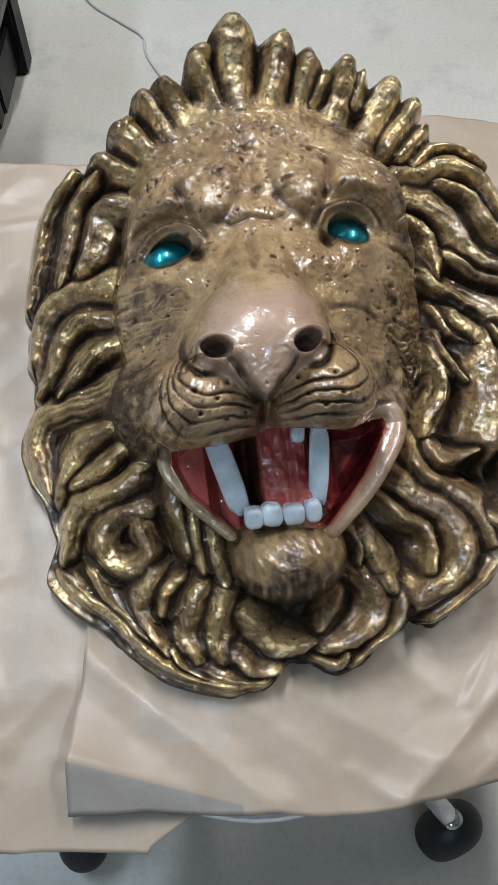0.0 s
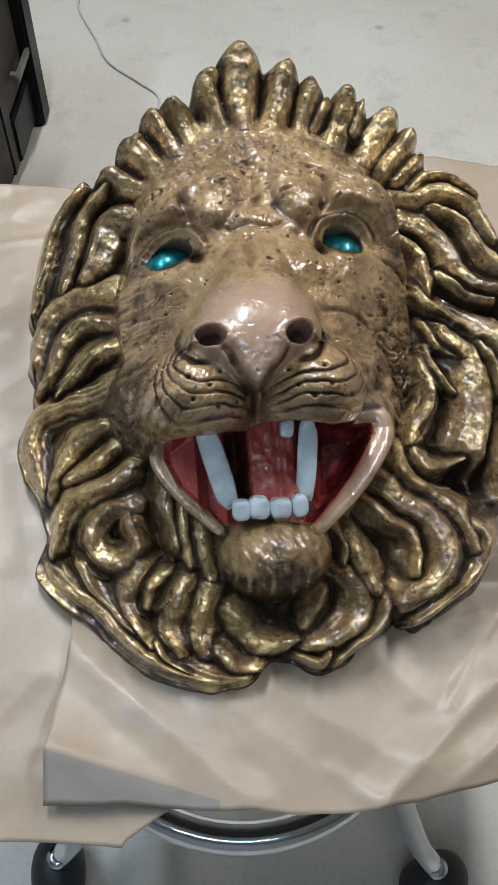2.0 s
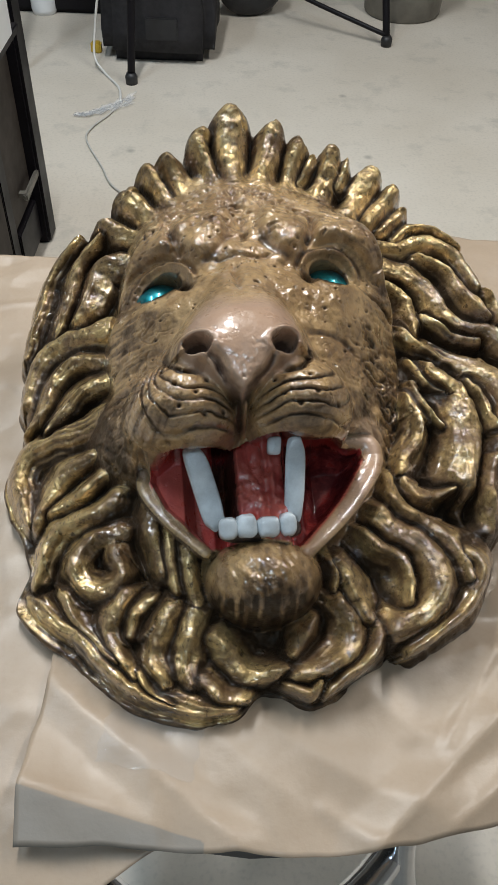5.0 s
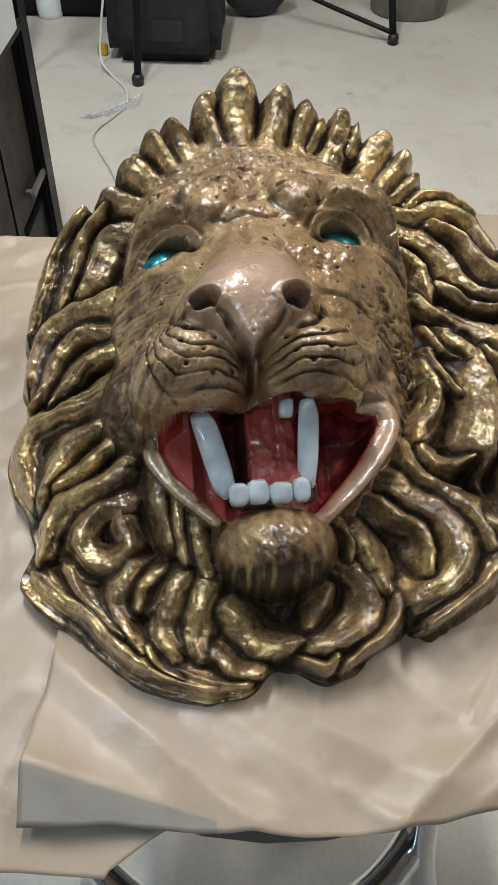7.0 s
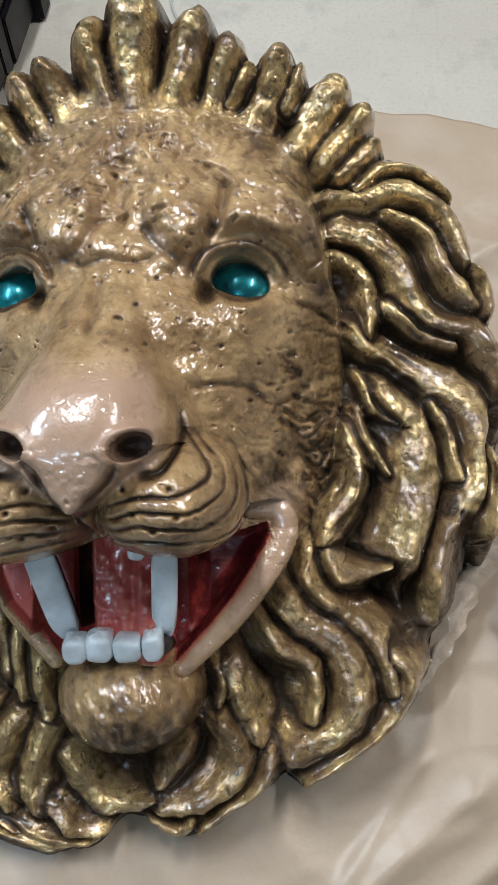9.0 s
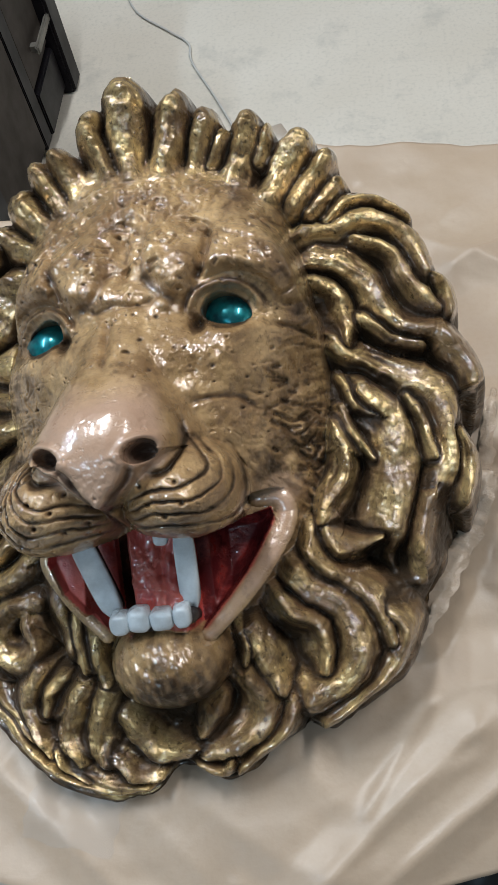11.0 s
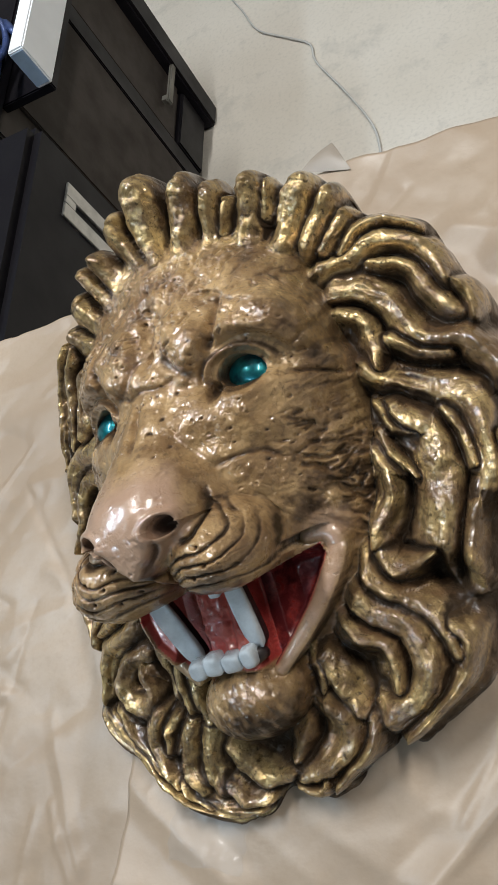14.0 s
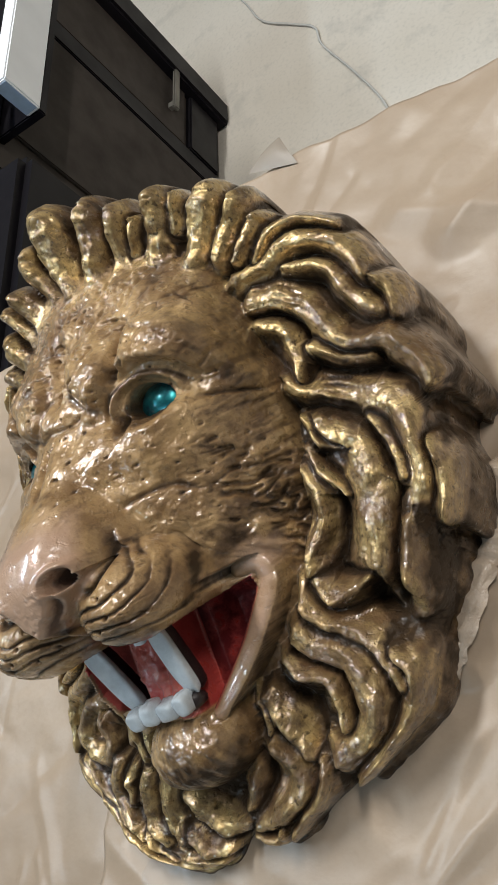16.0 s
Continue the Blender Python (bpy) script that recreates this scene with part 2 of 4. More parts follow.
def tube_bm(points, radius, sides=10, closed=False, bm=None, sub=8):
    """A round tube along a smooth line."""
    bm = bm or bmesh.new()
    p = [Vector(q) for q in (points if sub == 0 else spline(points, sub))]
    n, rings, up = len(p), [], Vector((0.3, 0.2, 0.93)).normalized()
    for i in range(n):
        d = (p[(i + 1) % n] - p[i - 1]) if closed else (p[min(i + 1, n - 1)] - p[max(i - 1, 0)])
        d.normalize()
        a = d.cross(up)
        a = a.normalized() if a.length > 1e-3 else d.orthogonal().normalized()
        b = d.cross(a).normalized()
        up = -b if b.dot(up) < 0 else b
        a = d.cross(up).normalized()
        rings.append([bm.verts.new(p[i] + (a * math.cos(2 * math.pi * k / sides) + up * math.sin(2 * math.pi * k / sides)) * radius) for k in range(sides)])
    for i in range(n if closed else n - 1):
        r, s = rings[i], rings[(i + 1) % n]
        for k in range(sides):
            bm.faces.new((r[k], r[(k + 1) % sides], s[(k + 1) % sides], s[k]))
    if not closed:
        bm.faces.new(rings[0][::-1])
        bm.faces.new(rings[-1])
    bmesh.ops.recalc_face_normals(bm, faces=bm.faces[:])
    return bm


def lathe_bm(profile, sides=32, m=None, bm=None):
    """Turn a list of (radius, height) about z."""
    bm = bm or bmesh.new()
    rings = [[bm.verts.new((r * math.cos(2 * math.pi * k / sides), r * math.sin(2 * math.pi * k / sides), z)) for k in range(sides)] for r, z in profile]
    for a, b in zip(rings, rings[1:]):
        for k in range(sides):
            bm.faces.new((a[k], a[(k + 1) % sides], b[(k + 1) % sides], b[k]))
    bm.faces.new(rings[0][::-1])
    bm.faces.new(rings[-1])
    if m:
        bmesh.ops.transform(bm, matrix=m, verts=[v for r in rings for v in r])
    bmesh.ops.recalc_face_normals(bm, faces=bm.faces[:])
    return bm


def value_noise(x, y, z, seed=0):
    """Smooth noise from -1 to 1 on arrays."""
    def h(i, j, k):
        n = (i * 374761393 + j * 668265263 + k * 2147483647 + seed * 1274126177) & 0x7FFFFFFF
        n = ((n ^ (n >> 13)) * 1274126177) & 0x7FFFFFFF
        return ((n ^ (n >> 16)) & 0xFFFF) / 32767.5 - 1
    i, j, k = (np.floor(a).astype(np.int64) for a in (x, y, z))
    f = [a - b for a, b in zip((x, y, z), (i, j, k))]
    f = [t * t * (3 - 2 * t) for t in f]
    out = 0
    for di in (0, 1):
        for dj in (0, 1):
            for dk in (0, 1):
                w = (f[0] if di else 1 - f[0]) * (f[1] if dj else 1 - f[1]) * (f[2] if dk else 1 - f[2])
                out = out + w * h(i + di, j + dj, k + dk)
    return out


def fbm(x, y, scale, octaves=4, seed=0):
    out, amp = 0, 1.0
    for o in range(octaves):
        out = out + amp * value_noise(x * scale, y * scale, np.zeros_like(x) + 0.5, seed + o)
        scale, amp = scale * 2.03, amp * 0.5
    return out


# ---- the room ----
tagged(part("floor", box_bm(-3, -2.5, -0.1, 3, 4.2, 0), CONCRETE), "worn grey concrete floor with stains and marks", "floor", kind="structure")
tagged(part("wall_north", box_bm(-3, 4.2, -0.1, 3, 4.3, 2.6), WALL), "plain painted wall", "wall", kind="structure")
tagged(part("wall_south", box_bm(-3, -2.6, -0.1, 3, -2.5, 2.6), WALL), "plain painted wall", "wall", kind="structure")
tagged(part("wall_east", box_bm(3, -2.6, -0.1, 3.1, 4.3, 2.6), WALL), "plain painted wall", "wall", kind="structure")
tagged(part("wall_west", box_bm(-3.1, -2.6, -0.1, -3, 4.3, 2.6), WALL), "plain painted wall", "wall", kind="structure")
tagged(part("ceiling", box_bm(-3.1, -2.6, 2.6, 3.1, 4.3, 2.7), CEIL), "plain pale ceiling", "ceiling", kind="structure")

# ---- the stool under the lion ----
CX, CY = 0.017, 0.245


def stool():
    s = thing("rolling_stool", "chrome rolling stool with foot ring, carrying the paper-covered board", "stool")
    part("seat", lathe_bm([(0.02, 0.545), (0.165, 0.545), (0.18, 0.555), (0.18, 0.578), (0.165, 0.592), (0.02, 0.592)], 40, pose(CX, CY, 0)), RUBBER, s, "round black padded seat", True)
    ring = [(CX - 0.012 + 0.152 * math.cos(a), CY + 0.152 * math.sin(a), 0.285) for a in np.linspace(0, 2 * math.pi, 64, endpoint=False)]
    part("foot_ring", tube_bm(ring, 0.013, 16, True, None, 0), CHROME, s, "polished chrome foot ring", True)
    for deg in (-36, -143, 143, 39):
        a = radians(deg)
        c, n = math.cos(a), math.sin(a)
        leg = [(CX + r * c, CY + r * n, z) for r, z in ((0.10, 0.545), (0.128, 0.46), (0.150, 0.285), (0.172, 0.20), (0.208, 0.115), (0.230, 0.085), (0.235, 0.068))]
        part("leg", tube_bm(leg, 0.011, 12), CHROME, s, "bent chrome tube leg", True)
        m = pose(CX + 0.243 * c, CY + 0.243 * n, 0.033, 0, 0, deg + 62)
        k = new("caster")
        k.parent = s
        wheel = [(0.006, -0.020), (0.026, -0.020), (0.032, -0.014), (0.033, -0.004), (0.026, -0.003), (0.026, 0.003), (0.033, 0.004), (0.032, 0.014), (0.026, 0.020), (0.006, 0.020)]
        part("wheel", lathe_bm(wheel, 28, m @ pose(0, 0, 0, 90, 0, 0)), RUBBER, k, "black twin caster wheel", True)
        hood = lathe_bm([(0.038 * math.cos(b) ** 0.75, 0.027 * math.sin(b)) for b in np.linspace(-1.5, 1.5, 15)], 32, pose(0, 0, 0, 90, 0, 0))
        bmesh.ops.bisect_plane(hood, geom=hood.verts[:] + hood.edges[:] + hood.faces[:], plane_co=(0, 0, -0.010), plane_no=(0.35, 0, 1), clear_inner=True)
        bmesh.ops.transform(hood, matrix=m, verts=hood.verts)
        part("hood", hood, RUBBER, k, "black caster hood", True)
        part("stem", lathe_bm([(0.004, 0.0), (0.010, 0.0), (0.010, 0.03), (0.004, 0.03)], 14, pose(CX + 0.235 * c, CY + 0.235 * n, 0.062)), CHROME, k, "", True)
    return s


stool()
tagged(part("board", box_bm(-0.29, 0.12, 0.594, 0.21, 0.465, 0.612, 0.002), BOARD), "pressed wood board lying on the stool", "board")


# ---- kraft paper ----
SHEETS = []


def lie(x, y):
    """Height of the upper sheet at a place."""
    p = SHEETS[-1]
    return p[np.argmin((p[:, 0] - x) ** 2 + (p[:, 1] - y) ** 2), 2]


def paper(name, label, x0, x1, y0, y1, z0, seed, shape, turned=None):
    nx, ny = 260, 220
    X, Y = np.meshgrid(np.linspace(0, 1, nx), np.linspace(0, 1, ny), indexing="ij")
    x, y = x0 + (x1 - x0) * X, y0 + (y1 - y0) * Y
    ridge = 1 - np.abs(fbm(x, y, 9.0, 3, seed))
    facet = 1 - np.abs(fbm(x + 0.3 * y, y, 14.0, 2, seed + 2))
    z = 0.0045 * (ridge - 0.6) + 0.0030 * (facet - 0.6) + 0.0010 * fbm(x, y, 34, 3, seed + 9)
    rng = np.random.default_rng(seed)
    for k in range(150):
        cx, cy, a = x0 + (x1 - x0) * rng.random(), y0 + (y1 - y0) * rng.random(), rng.uniform(0, math.pi)
        half, up = rng.uniform(0.008, 0.055), rng.uniform(-0.0013, 0.0016)
        z = z + crease(x, y, (cx - half * math.cos(a), cy - half * math.sin(a)), (cx + half * math.cos(a), cy + half * math.sin(a)), up, rng.uniform(0.004, 0.015))
    x, y, z = shape(x, y, z)
    edge = np.minimum(np.minimum(X, 1 - X), np.minimum(Y, 1 - Y))
    wob = np.clip(1 - edge * 30, 0, 1)
    x, y = x + 0.0022 * wob * fbm(y, x, 45, 2, seed + 3), y + 0.0022 * wob * fbm(x, y, 45, 2, seed + 5)
    z = z0 + z
    verts = np.stack([x, y, z], -1).reshape(-1, 3)
    SHEETS.append(verts)
    verts = verts.tolist()
    faces = [(i * ny + j, (i + 1) * ny + j, (i + 1) * ny + j + 1, i * ny + j + 1) for i in range(nx - 1) for j in range(ny - 1)]
    me = bpy.data.meshes.new(name)
    me.from_pydata(verts, [], faces)
    me.materials.append(KRAFT)
    if turned:
        at = me.attributes.new("turned", "FLOAT", "POINT")
        at.data.foreach_set("value", turned(x, y).reshape(-1).tolist())
    me.polygons.foreach_set("use_smooth", [True] * len(faces))
    ob = new(name, me)
    mod = ob.modifiers.new("thickness", "SOLIDIFY")
    mod.thickness, mod.offset = 0.0004, 0
    return tagged(ob, label, "paper", "kraft paper sheets")


def crease(x, y, a, b, h, w):
    """A straight fold that stands up by h between a and b."""
    a, b = np.array(a), np.array(b)
    d = b - a
    t = np.clip(((x - a[0]) * d[0] + (y - a[1]) * d[1]) / (d @ d), 0, 1)
    r = np.hypot(x - a[0] - t * d[0], y - a[1] - t * d[1])
    return h * np.maximum(0, 1 - r / w) ** 1.3


def under(x, y, z):
    z = z + crease(x, y, (-0.34, 0.325), (-0.12, 0.318), 0.002, 0.02)
    y = y + 0.02 * np.clip((x + 0.05) / 0.12, 0, 1) * (y > 0.4) * (y - 0.4) / 0.06
    low = np.where(x > -0.045, 0.035 + 0.53 * (x + 0.045), 0.033)
    y = low + (y - 0.033) * (0.463 - low) / 0.43
    z = np.maximum(z, -0.0012)
    z = z - 0.6 * np.clip(0.062 - y, 0, 1) ** 1.25
    return x, y, z


def over(x, y, z):
    z = z + 0.0016
    for a, b, h, w in (((0.129, 0.165), (0.165, 0.25), 0.009, 0.013), ((0.165, 0.25), (0.20, 0.30), 0.006, 0.016), ((0.02, 0.115), (0.19, 0.145), 0.003, 0.03),
                       ((0.07, 0.05), (0.15, 0.115), 0.006, 0.02), ((0.10, 0.05), (0.22, 0.12), 0.005, 0.016), ((-0.09, 0.125), (0.01, 0.05), 0.004, 0.014),
                       ((-0.06, 0.14), (0.03, 0.07), 0.003, 0.018), ((0.17, 0.30), (0.30, 0.27), 0.006, 0.02), ((0.16, 0.40), (0.24, 0.46), 0.006, 0.02),
                       ((0.20, 0.38), (0.21, 0.47), 0.005, 0.014), ((0.13, 0.43), (0.19, 0.40), 0.004, 0.018), ((0.02, 0.10), (0.09, 0.06), 0.003, 0.02),
                       ((0.22, 0.20), (0.32, 0.17), 0.006, 0.025), ((0.18, 0.16), (0.30, 0.09), 0.005, 0.02), ((0.24, 0.34), (0.32, 0.40), 0.006, 0.03)):
        z = z + crease(x, y, a, b, h, w)
    right = np.clip((x - 0.02) / 0.14, 0, 1)
    z = z - (0.12 + 0.30 * right) * np.clip(0.085 + 0.015 * right - y, 0, 1) ** 1.2
    z = z - 0.35 * np.clip(x - 0.22, 0, 1) ** 1.3
    # turned-down strip along the front edge, widest at the corner
    fold = 0.068 - 0.22 * (x + 0.078)
    tall = 0.010 * np.clip(-x / 0.075, 0, 1)
    z = z + tall * np.where(y > fold, np.exp(-(y - fold) / 0.022), 1 - (fold - y) / np.maximum(fold - 0.046, 0.002))
    y = y + 0.31 * np.clip(x - 0.065, 0, 1) * np.clip((0.2 - y) / 0.15, 0, 1)
    y = y - 0.10 * np.clip(x - 0.06, 0, 1) * (y > 0.3) * np.clip((y - 0.3) / 0.2, 0, 1)
    return x, y, np.maximum(z, -0.2)


paper("kraft_paper_sheet", "brown kraft paper sheet spread flat, lightly creased", -0.37, 0.004, 0.033, 0.463, 0.6145, 3, under)
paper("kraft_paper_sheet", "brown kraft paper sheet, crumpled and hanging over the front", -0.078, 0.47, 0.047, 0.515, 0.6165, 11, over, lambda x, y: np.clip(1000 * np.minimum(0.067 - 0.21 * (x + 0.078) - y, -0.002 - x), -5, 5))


# ---- the lion head ----
LION = pose(0, 0.25, 0.618, 0, 0, 8)
TILTED = radians(30)


def lion_head():
    """A relief carved along an axis that leans towards the chin, laid out on rays from the muzzle; millimetres."""
    na, nr = 1000, 370
    ang = np.linspace(0, 2 * math.pi, na, endpoint=False)
    locks = []

    def lock(width, *points, club=False):
        if club:
            # the rounded tip reaches past the end of the line
            (a, b), (c, d) = points[-2:]
            k = 0.72 * width / math.hypot(c - a, d - b)
            points = (*points[:-1], (c - k * (c - a), d - k * (d - b)))
        locks.append((width, spline(points, 4), club))

    # left side of the mane, from the temple down
    lock(7, (-80, 143), (-97, 125), (-106, 101), (-114, 76))
    lock(8, (-66, 137), (-80, 125), (-86, 106), (-94, 86))
    lock(7, (-54, 120), (-68, 118), (-75, 103), (-81, 88))
    lock(7, (-64, 73), (-81, 76), (-97, 77), (-107, 66), (-113, 45))
    lock(5, (-68, 58), (-84, 62), (-97, 51), (-102, 37), (-111, 24))
    lock(5, (-65, 47), (-80, 42), (-88, 34), (-98, 23))
    lock(8, (-65, 21), (-78, 16), (-96, 15), (-109, 11), (-115, 0), (-113, -11), (-107, -27))
    lock(6, (-71, 4), (-90, -3), (-98, -19), (-103, -30))
    lock(5, (-67, -8), (-81, -18), (-94, -25))
    lock(6, (-59, -23), (-76, -30), (-90, -34), (-98, -47), (-102, -62))
    lock(5, (-60, -38), (-76, -41), (-84, -51), (-81, -63), (-68, -67), (-58, -59), (-61, -49))
    lock(9, (-105, -67), (-93, -79), (-80, -87), (-67, -101), (-52, -113), (-32, -122), (-14, -122))
    lock(6, (-88, -66), (-82, -77), (-73, -87), (-63, -98))
    lock(7, (-59, -68), (-67, -82), (-64, -94), (-56, -105))
    lock(6, (-38, -78), (-46, -89), (-48, -99), (-42, -110))
    lock(5, (-28, -80), (-31, -90), (-33, -100), (-31, -110))
    lock(4, (-48, -72), (-55, -78), (-57, -87))
    lock(5, (-54, -104), (-49, -112), (-39, -118))
    lock(5, (-19, -91), (-12, -97), (-7, -105), (3, -108), (10, -106))
    lock(5, (-26, -110), (-18, -117), (-6, -119))
    lock(8, (37, -80), (41, -91), (38, -101), (25, -108), (14, -110))
    lock(4, (25, -87), (20, -94), (14, -101))
    lock(6, (11, -115), (19, -120), (24, -114))
    # beard under the jaw
    lock(4, (-46, -26), (-46, -42), (-42, -60))
    lock(3, (-37, -40), (-37, -54), (-35, -70))
    lock(3, (-30, -50), (-29, -62), (-27, -76))
    lock(3, (34, -54), (37, -64), (36, -74))
    # right side
    lock(6, (55, -95), (48, -105), (36, -114), (26, -121))
    lock(5, (38, -61), (43, -71), (47, -81), (49, -88))
    lock(5, (50, -46), (60, -56), (69, -62), (71, -73), (70, -82))
    lock(9, (60, -34), (70, -46), (81, -54), (88, -67), (87, -79), (78, -89), (65, -94))
    lock(7, (68, -20), (70, -34), (81, -44), (92, -52), (97, -62), (100, -74))
    lock(6, (100, -60), (106, -69), (101, -82), (90, -91), (68, -104))
    lock(6, (90, 22), (94, 8), (91, -4), (81, -13), (78, -20))
    lock(5, (78, -24), (83, -33), (95, -34), (103, -31))
    lock(13, (103, 38), (114, 20), (115, 4), (113, -9), (108, -26))
    lock(7, (131, -10), (124, -22), (120, -33), (120, -43))
    lock(9, (97, 61), (106, 51), (127, 39), (139, 30), (141, 15), (137, -1), (130, -11))
    lock(6, (92, 93), (100, 87), (102, 72), (103, 60))
    lock(9, (94, 108), (109, 101), (118, 89), (121, 76), (133, 65), (146, 62), (154, 47), (158, 36))
    lock(9, (89, 118), (104, 118), (117, 122), (131, 118), (141, 107), (146, 91))
    lock(8, (114, 111), (130, 104), (135, 91), (142, 77), (147, 72))
    lock(6, (101, 123), (113, 132), (128, 132), (142, 122))
    lock(6, (148, 89), (154, 81), (153, 68))
    lock(6, (147, 12), (147, -3), (142, -19))
    lock(5, (96, 44), (101, 30), (114, 21))
    lock(4, (93, 31), (98, 17), (105, 4))
    lock(5, (125, 31), (131, 18), (132, 3))
    lock(5, (111, 73), (124, 62), (137, 56))
    # crown
    lock(10, (2, 156), (-6, 180), (-4, 192), club=True)
    lock(15, (11, 154), (11, 184), (15, 201), club=True)
    lock(13, (27, 152), (33, 178), (38, 194), club=True)
    lock(10, (39, 150), (49, 177), (52, 187), club=True)
    lock(5, (49, 157), (58, 169), (60, 174), club=True)
    lock(10, (60, 149), (70, 172), (73, 182), club=True)
    lock(5, (73, 157), (81, 172), (82, 176), club=True)
    lock(9, (75, 138), (91, 159), (99, 172), club=True)
    lock(8, (86, 134), (103, 152), (109, 162), club=True)
    lock(6, (94, 128), (108, 140), (113, 146), club=True)
    lock(10, (-17, 150), (-26, 172), (-24, 178), club=True)
    lock(10, (-24, 143), (-36, 167), (-37, 176), club=True)
    lock(11, (-30, 134), (-49, 154), (-52, 163), club=True)
    lock(8, (-40, 127), (-61, 141), (-66, 151), club=True)

    def nearest(u, q, line, far=30.0):
        """Distance to a line, how far along it, from 0 to 1, and on which side."""
        best, along, side = np.full(u.shape, 1e9), np.zeros(u.shape), np.ones(u.shape)
        lo, hi = line.min(0) - far, line.max(0) + far
        box = (u > lo[0]) & (u < hi[0]) & (q > lo[1]) & (q < hi[1])
        x, y = u[box], q[box]
        b, al, sd = np.full(x.shape, 1e9), np.zeros(x.shape), np.ones(x.shape)
        n = len(line) - 1
        for i in range(n):
            a, d = line[i], line[i + 1] - line[i]
            t = np.clip(((x - a[0]) * d[0] + (y - a[1]) * d[1]) / (d @ d + 1e-9), 0, 1)
            r = np.hypot(x - a[0] - t * d[0], y - a[1] - t * d[1])
            near = r < b
            b, al = np.where(near, r, b), np.where(near, (i + t) / n, al)
            sd = np.where(near, np.sign((x - a[0]) * d[1] - (y - a[1]) * d[0]), sd)
        best[box], along[box], side[box] = b, al, sd
        return best, along, side

    def taper(s, club):
        return 0.85 + 0.2 * s if club else 0.62 + 0.38 * np.sin(math.pi * np.clip(0.15 + 0.75 * s, 0, 1))

    def warp(u, q):
        """Uneven, hand-modelled lines."""
        return u + 1.8 * fbm(u, q, 0.05, 2, 61) + 0.7 * fbm(u, q, 0.16, 2, 62), q + 1.8 * fbm(u, q, 0.05, 2, 71) + 0.7 * fbm(u, q, 0.16, 2, 72)

    # outline: an oval and the locks that reach past it
    cu, cq = -1.0, 34.0
    rad = np.linspace(60, 230, 171)
    A, R = np.meshgrid(ang, rad, indexing="ij")
    u, q = cu + R * np.cos(A), cq + R * np.sin(A)
    pw = np.where((u > 14) & (q < 22), 2.0, 2.5)
    inside = np.abs((u - 14) / np.where(u > 14, 133, 131)) ** pw + np.abs((q - 22) / np.where(q > 22, 138, 143)) ** pw < 1
    uw, qw = warp(u, q)
    for width, line, club in locks:
        d, s, _ = nearest(uw, qw, line, 18.0)
        inside |= d < (0.95 if club else 1.25) * width * taper(s, club)
    reach = np.array([rad[np.nonzero(row)[0][-1]] if row.any() else 100.0 for row in inside])
    def even(a, n):
        k = np.hanning(2 * n + 3)[1:-1]
        return sum(w * np.roll(a, i - n) for i, w in enumerate(k / k.sum()))

    reach = even(np.minimum(reach, even(reach, 14) + 5), 7) - 3.5 * np.exp(-(((np.angle(np.exp(1j * (ang + 1.75)))) / 0.5) ** 2))
    inside_reach = even(reach, 45)

    # surface on the rays
    rr = np.linspace(0, 1, nr) ** 0.85
    A, R = np.meshgrid(ang, rr, indexing="ij")
    outer = np.clip((R - 0.7) / 0.3, 0, 1)
    outer = outer * outer * (3 - 2 * outer)
    R = R * (inside_reach[:, None] + (reach - inside_reach)[:, None] * outer)
    U, Q = cu + R * np.cos(A), cq + R * np.sin(A)
    du = U - 6

    def smax(a, b, k):
        m = np.clip(0.5 + 0.5 * (a - b) / k, 0, 1)
        return b + (a - b) * m + k * m * (1 - m)

    def bump(u0, q0, a, b, top, turn=0.0):
        c, s = math.cos(radians(turn)), math.sin(radians(turn))
        x, y = (U - u0) * c + (Q - q0) * s, (Q - q0) * c - (U - u0) * s
        return top * np.exp(-((x / a) ** 2) - (y / b) ** 2)

    def mound(u0, q0, a, b, top, turn=0.0):
        """A lump with a fuller shoulder than a bump."""
        c, s = math.cos(radians(turn)), math.sin(radians(turn))
        x, y = (U - u0) * c + (Q - q0) * s, (Q - q0) * c - (U - u0) * s
        return top * np.exp(-(((x / a) ** 2 + (y / b) ** 2) ** 2))

    def pad(u0, q0, a, b, base, top, below=None):
        bb = np.where(Q < q0, below or b, b)
        r2 = ((U - u0) / a) ** 2 + ((Q - q0) / bb) ** 2
        return np.where(r2 < 1, base + (top - base) * np.sqrt(np.maximum(0, 1 - r2)), base - 60 * (np.sqrt(r2) - 1))

    # mane: every lock is a ribbon that falls away to a furrow half way to its neighbour
    x, y = U / 100, Q / 100
    mane = 72.5 - 0.4 * x - 25.5 * y - 22.7 * x * x - 0.4 * x * y - 2.7 * y * y + 13.3 * x**3 - 6.3 * x * x * y + 2.6 * x * y * y + 5.0 * y**3
    oval = np.sqrt(((U - 14) / 80) ** 2 + ((Q - 55) / np.where(Q > 55, 101, 124)) ** 2)
    inner = np.clip(0.97 - oval, 0, 1)
    Uw, Qw = warp(U, Q)
    one, two = np.full(U.shape, 9.0), np.full(U.shape, 9.0)
    near, next_near = np.full(U.shape, 30.0), np.full(U.shape, 30.0)
    along, flank, wide, crown = np.zeros(U.shape), np.ones(U.shape), np.full(U.shape, 5.0), np.zeros(U.shape)
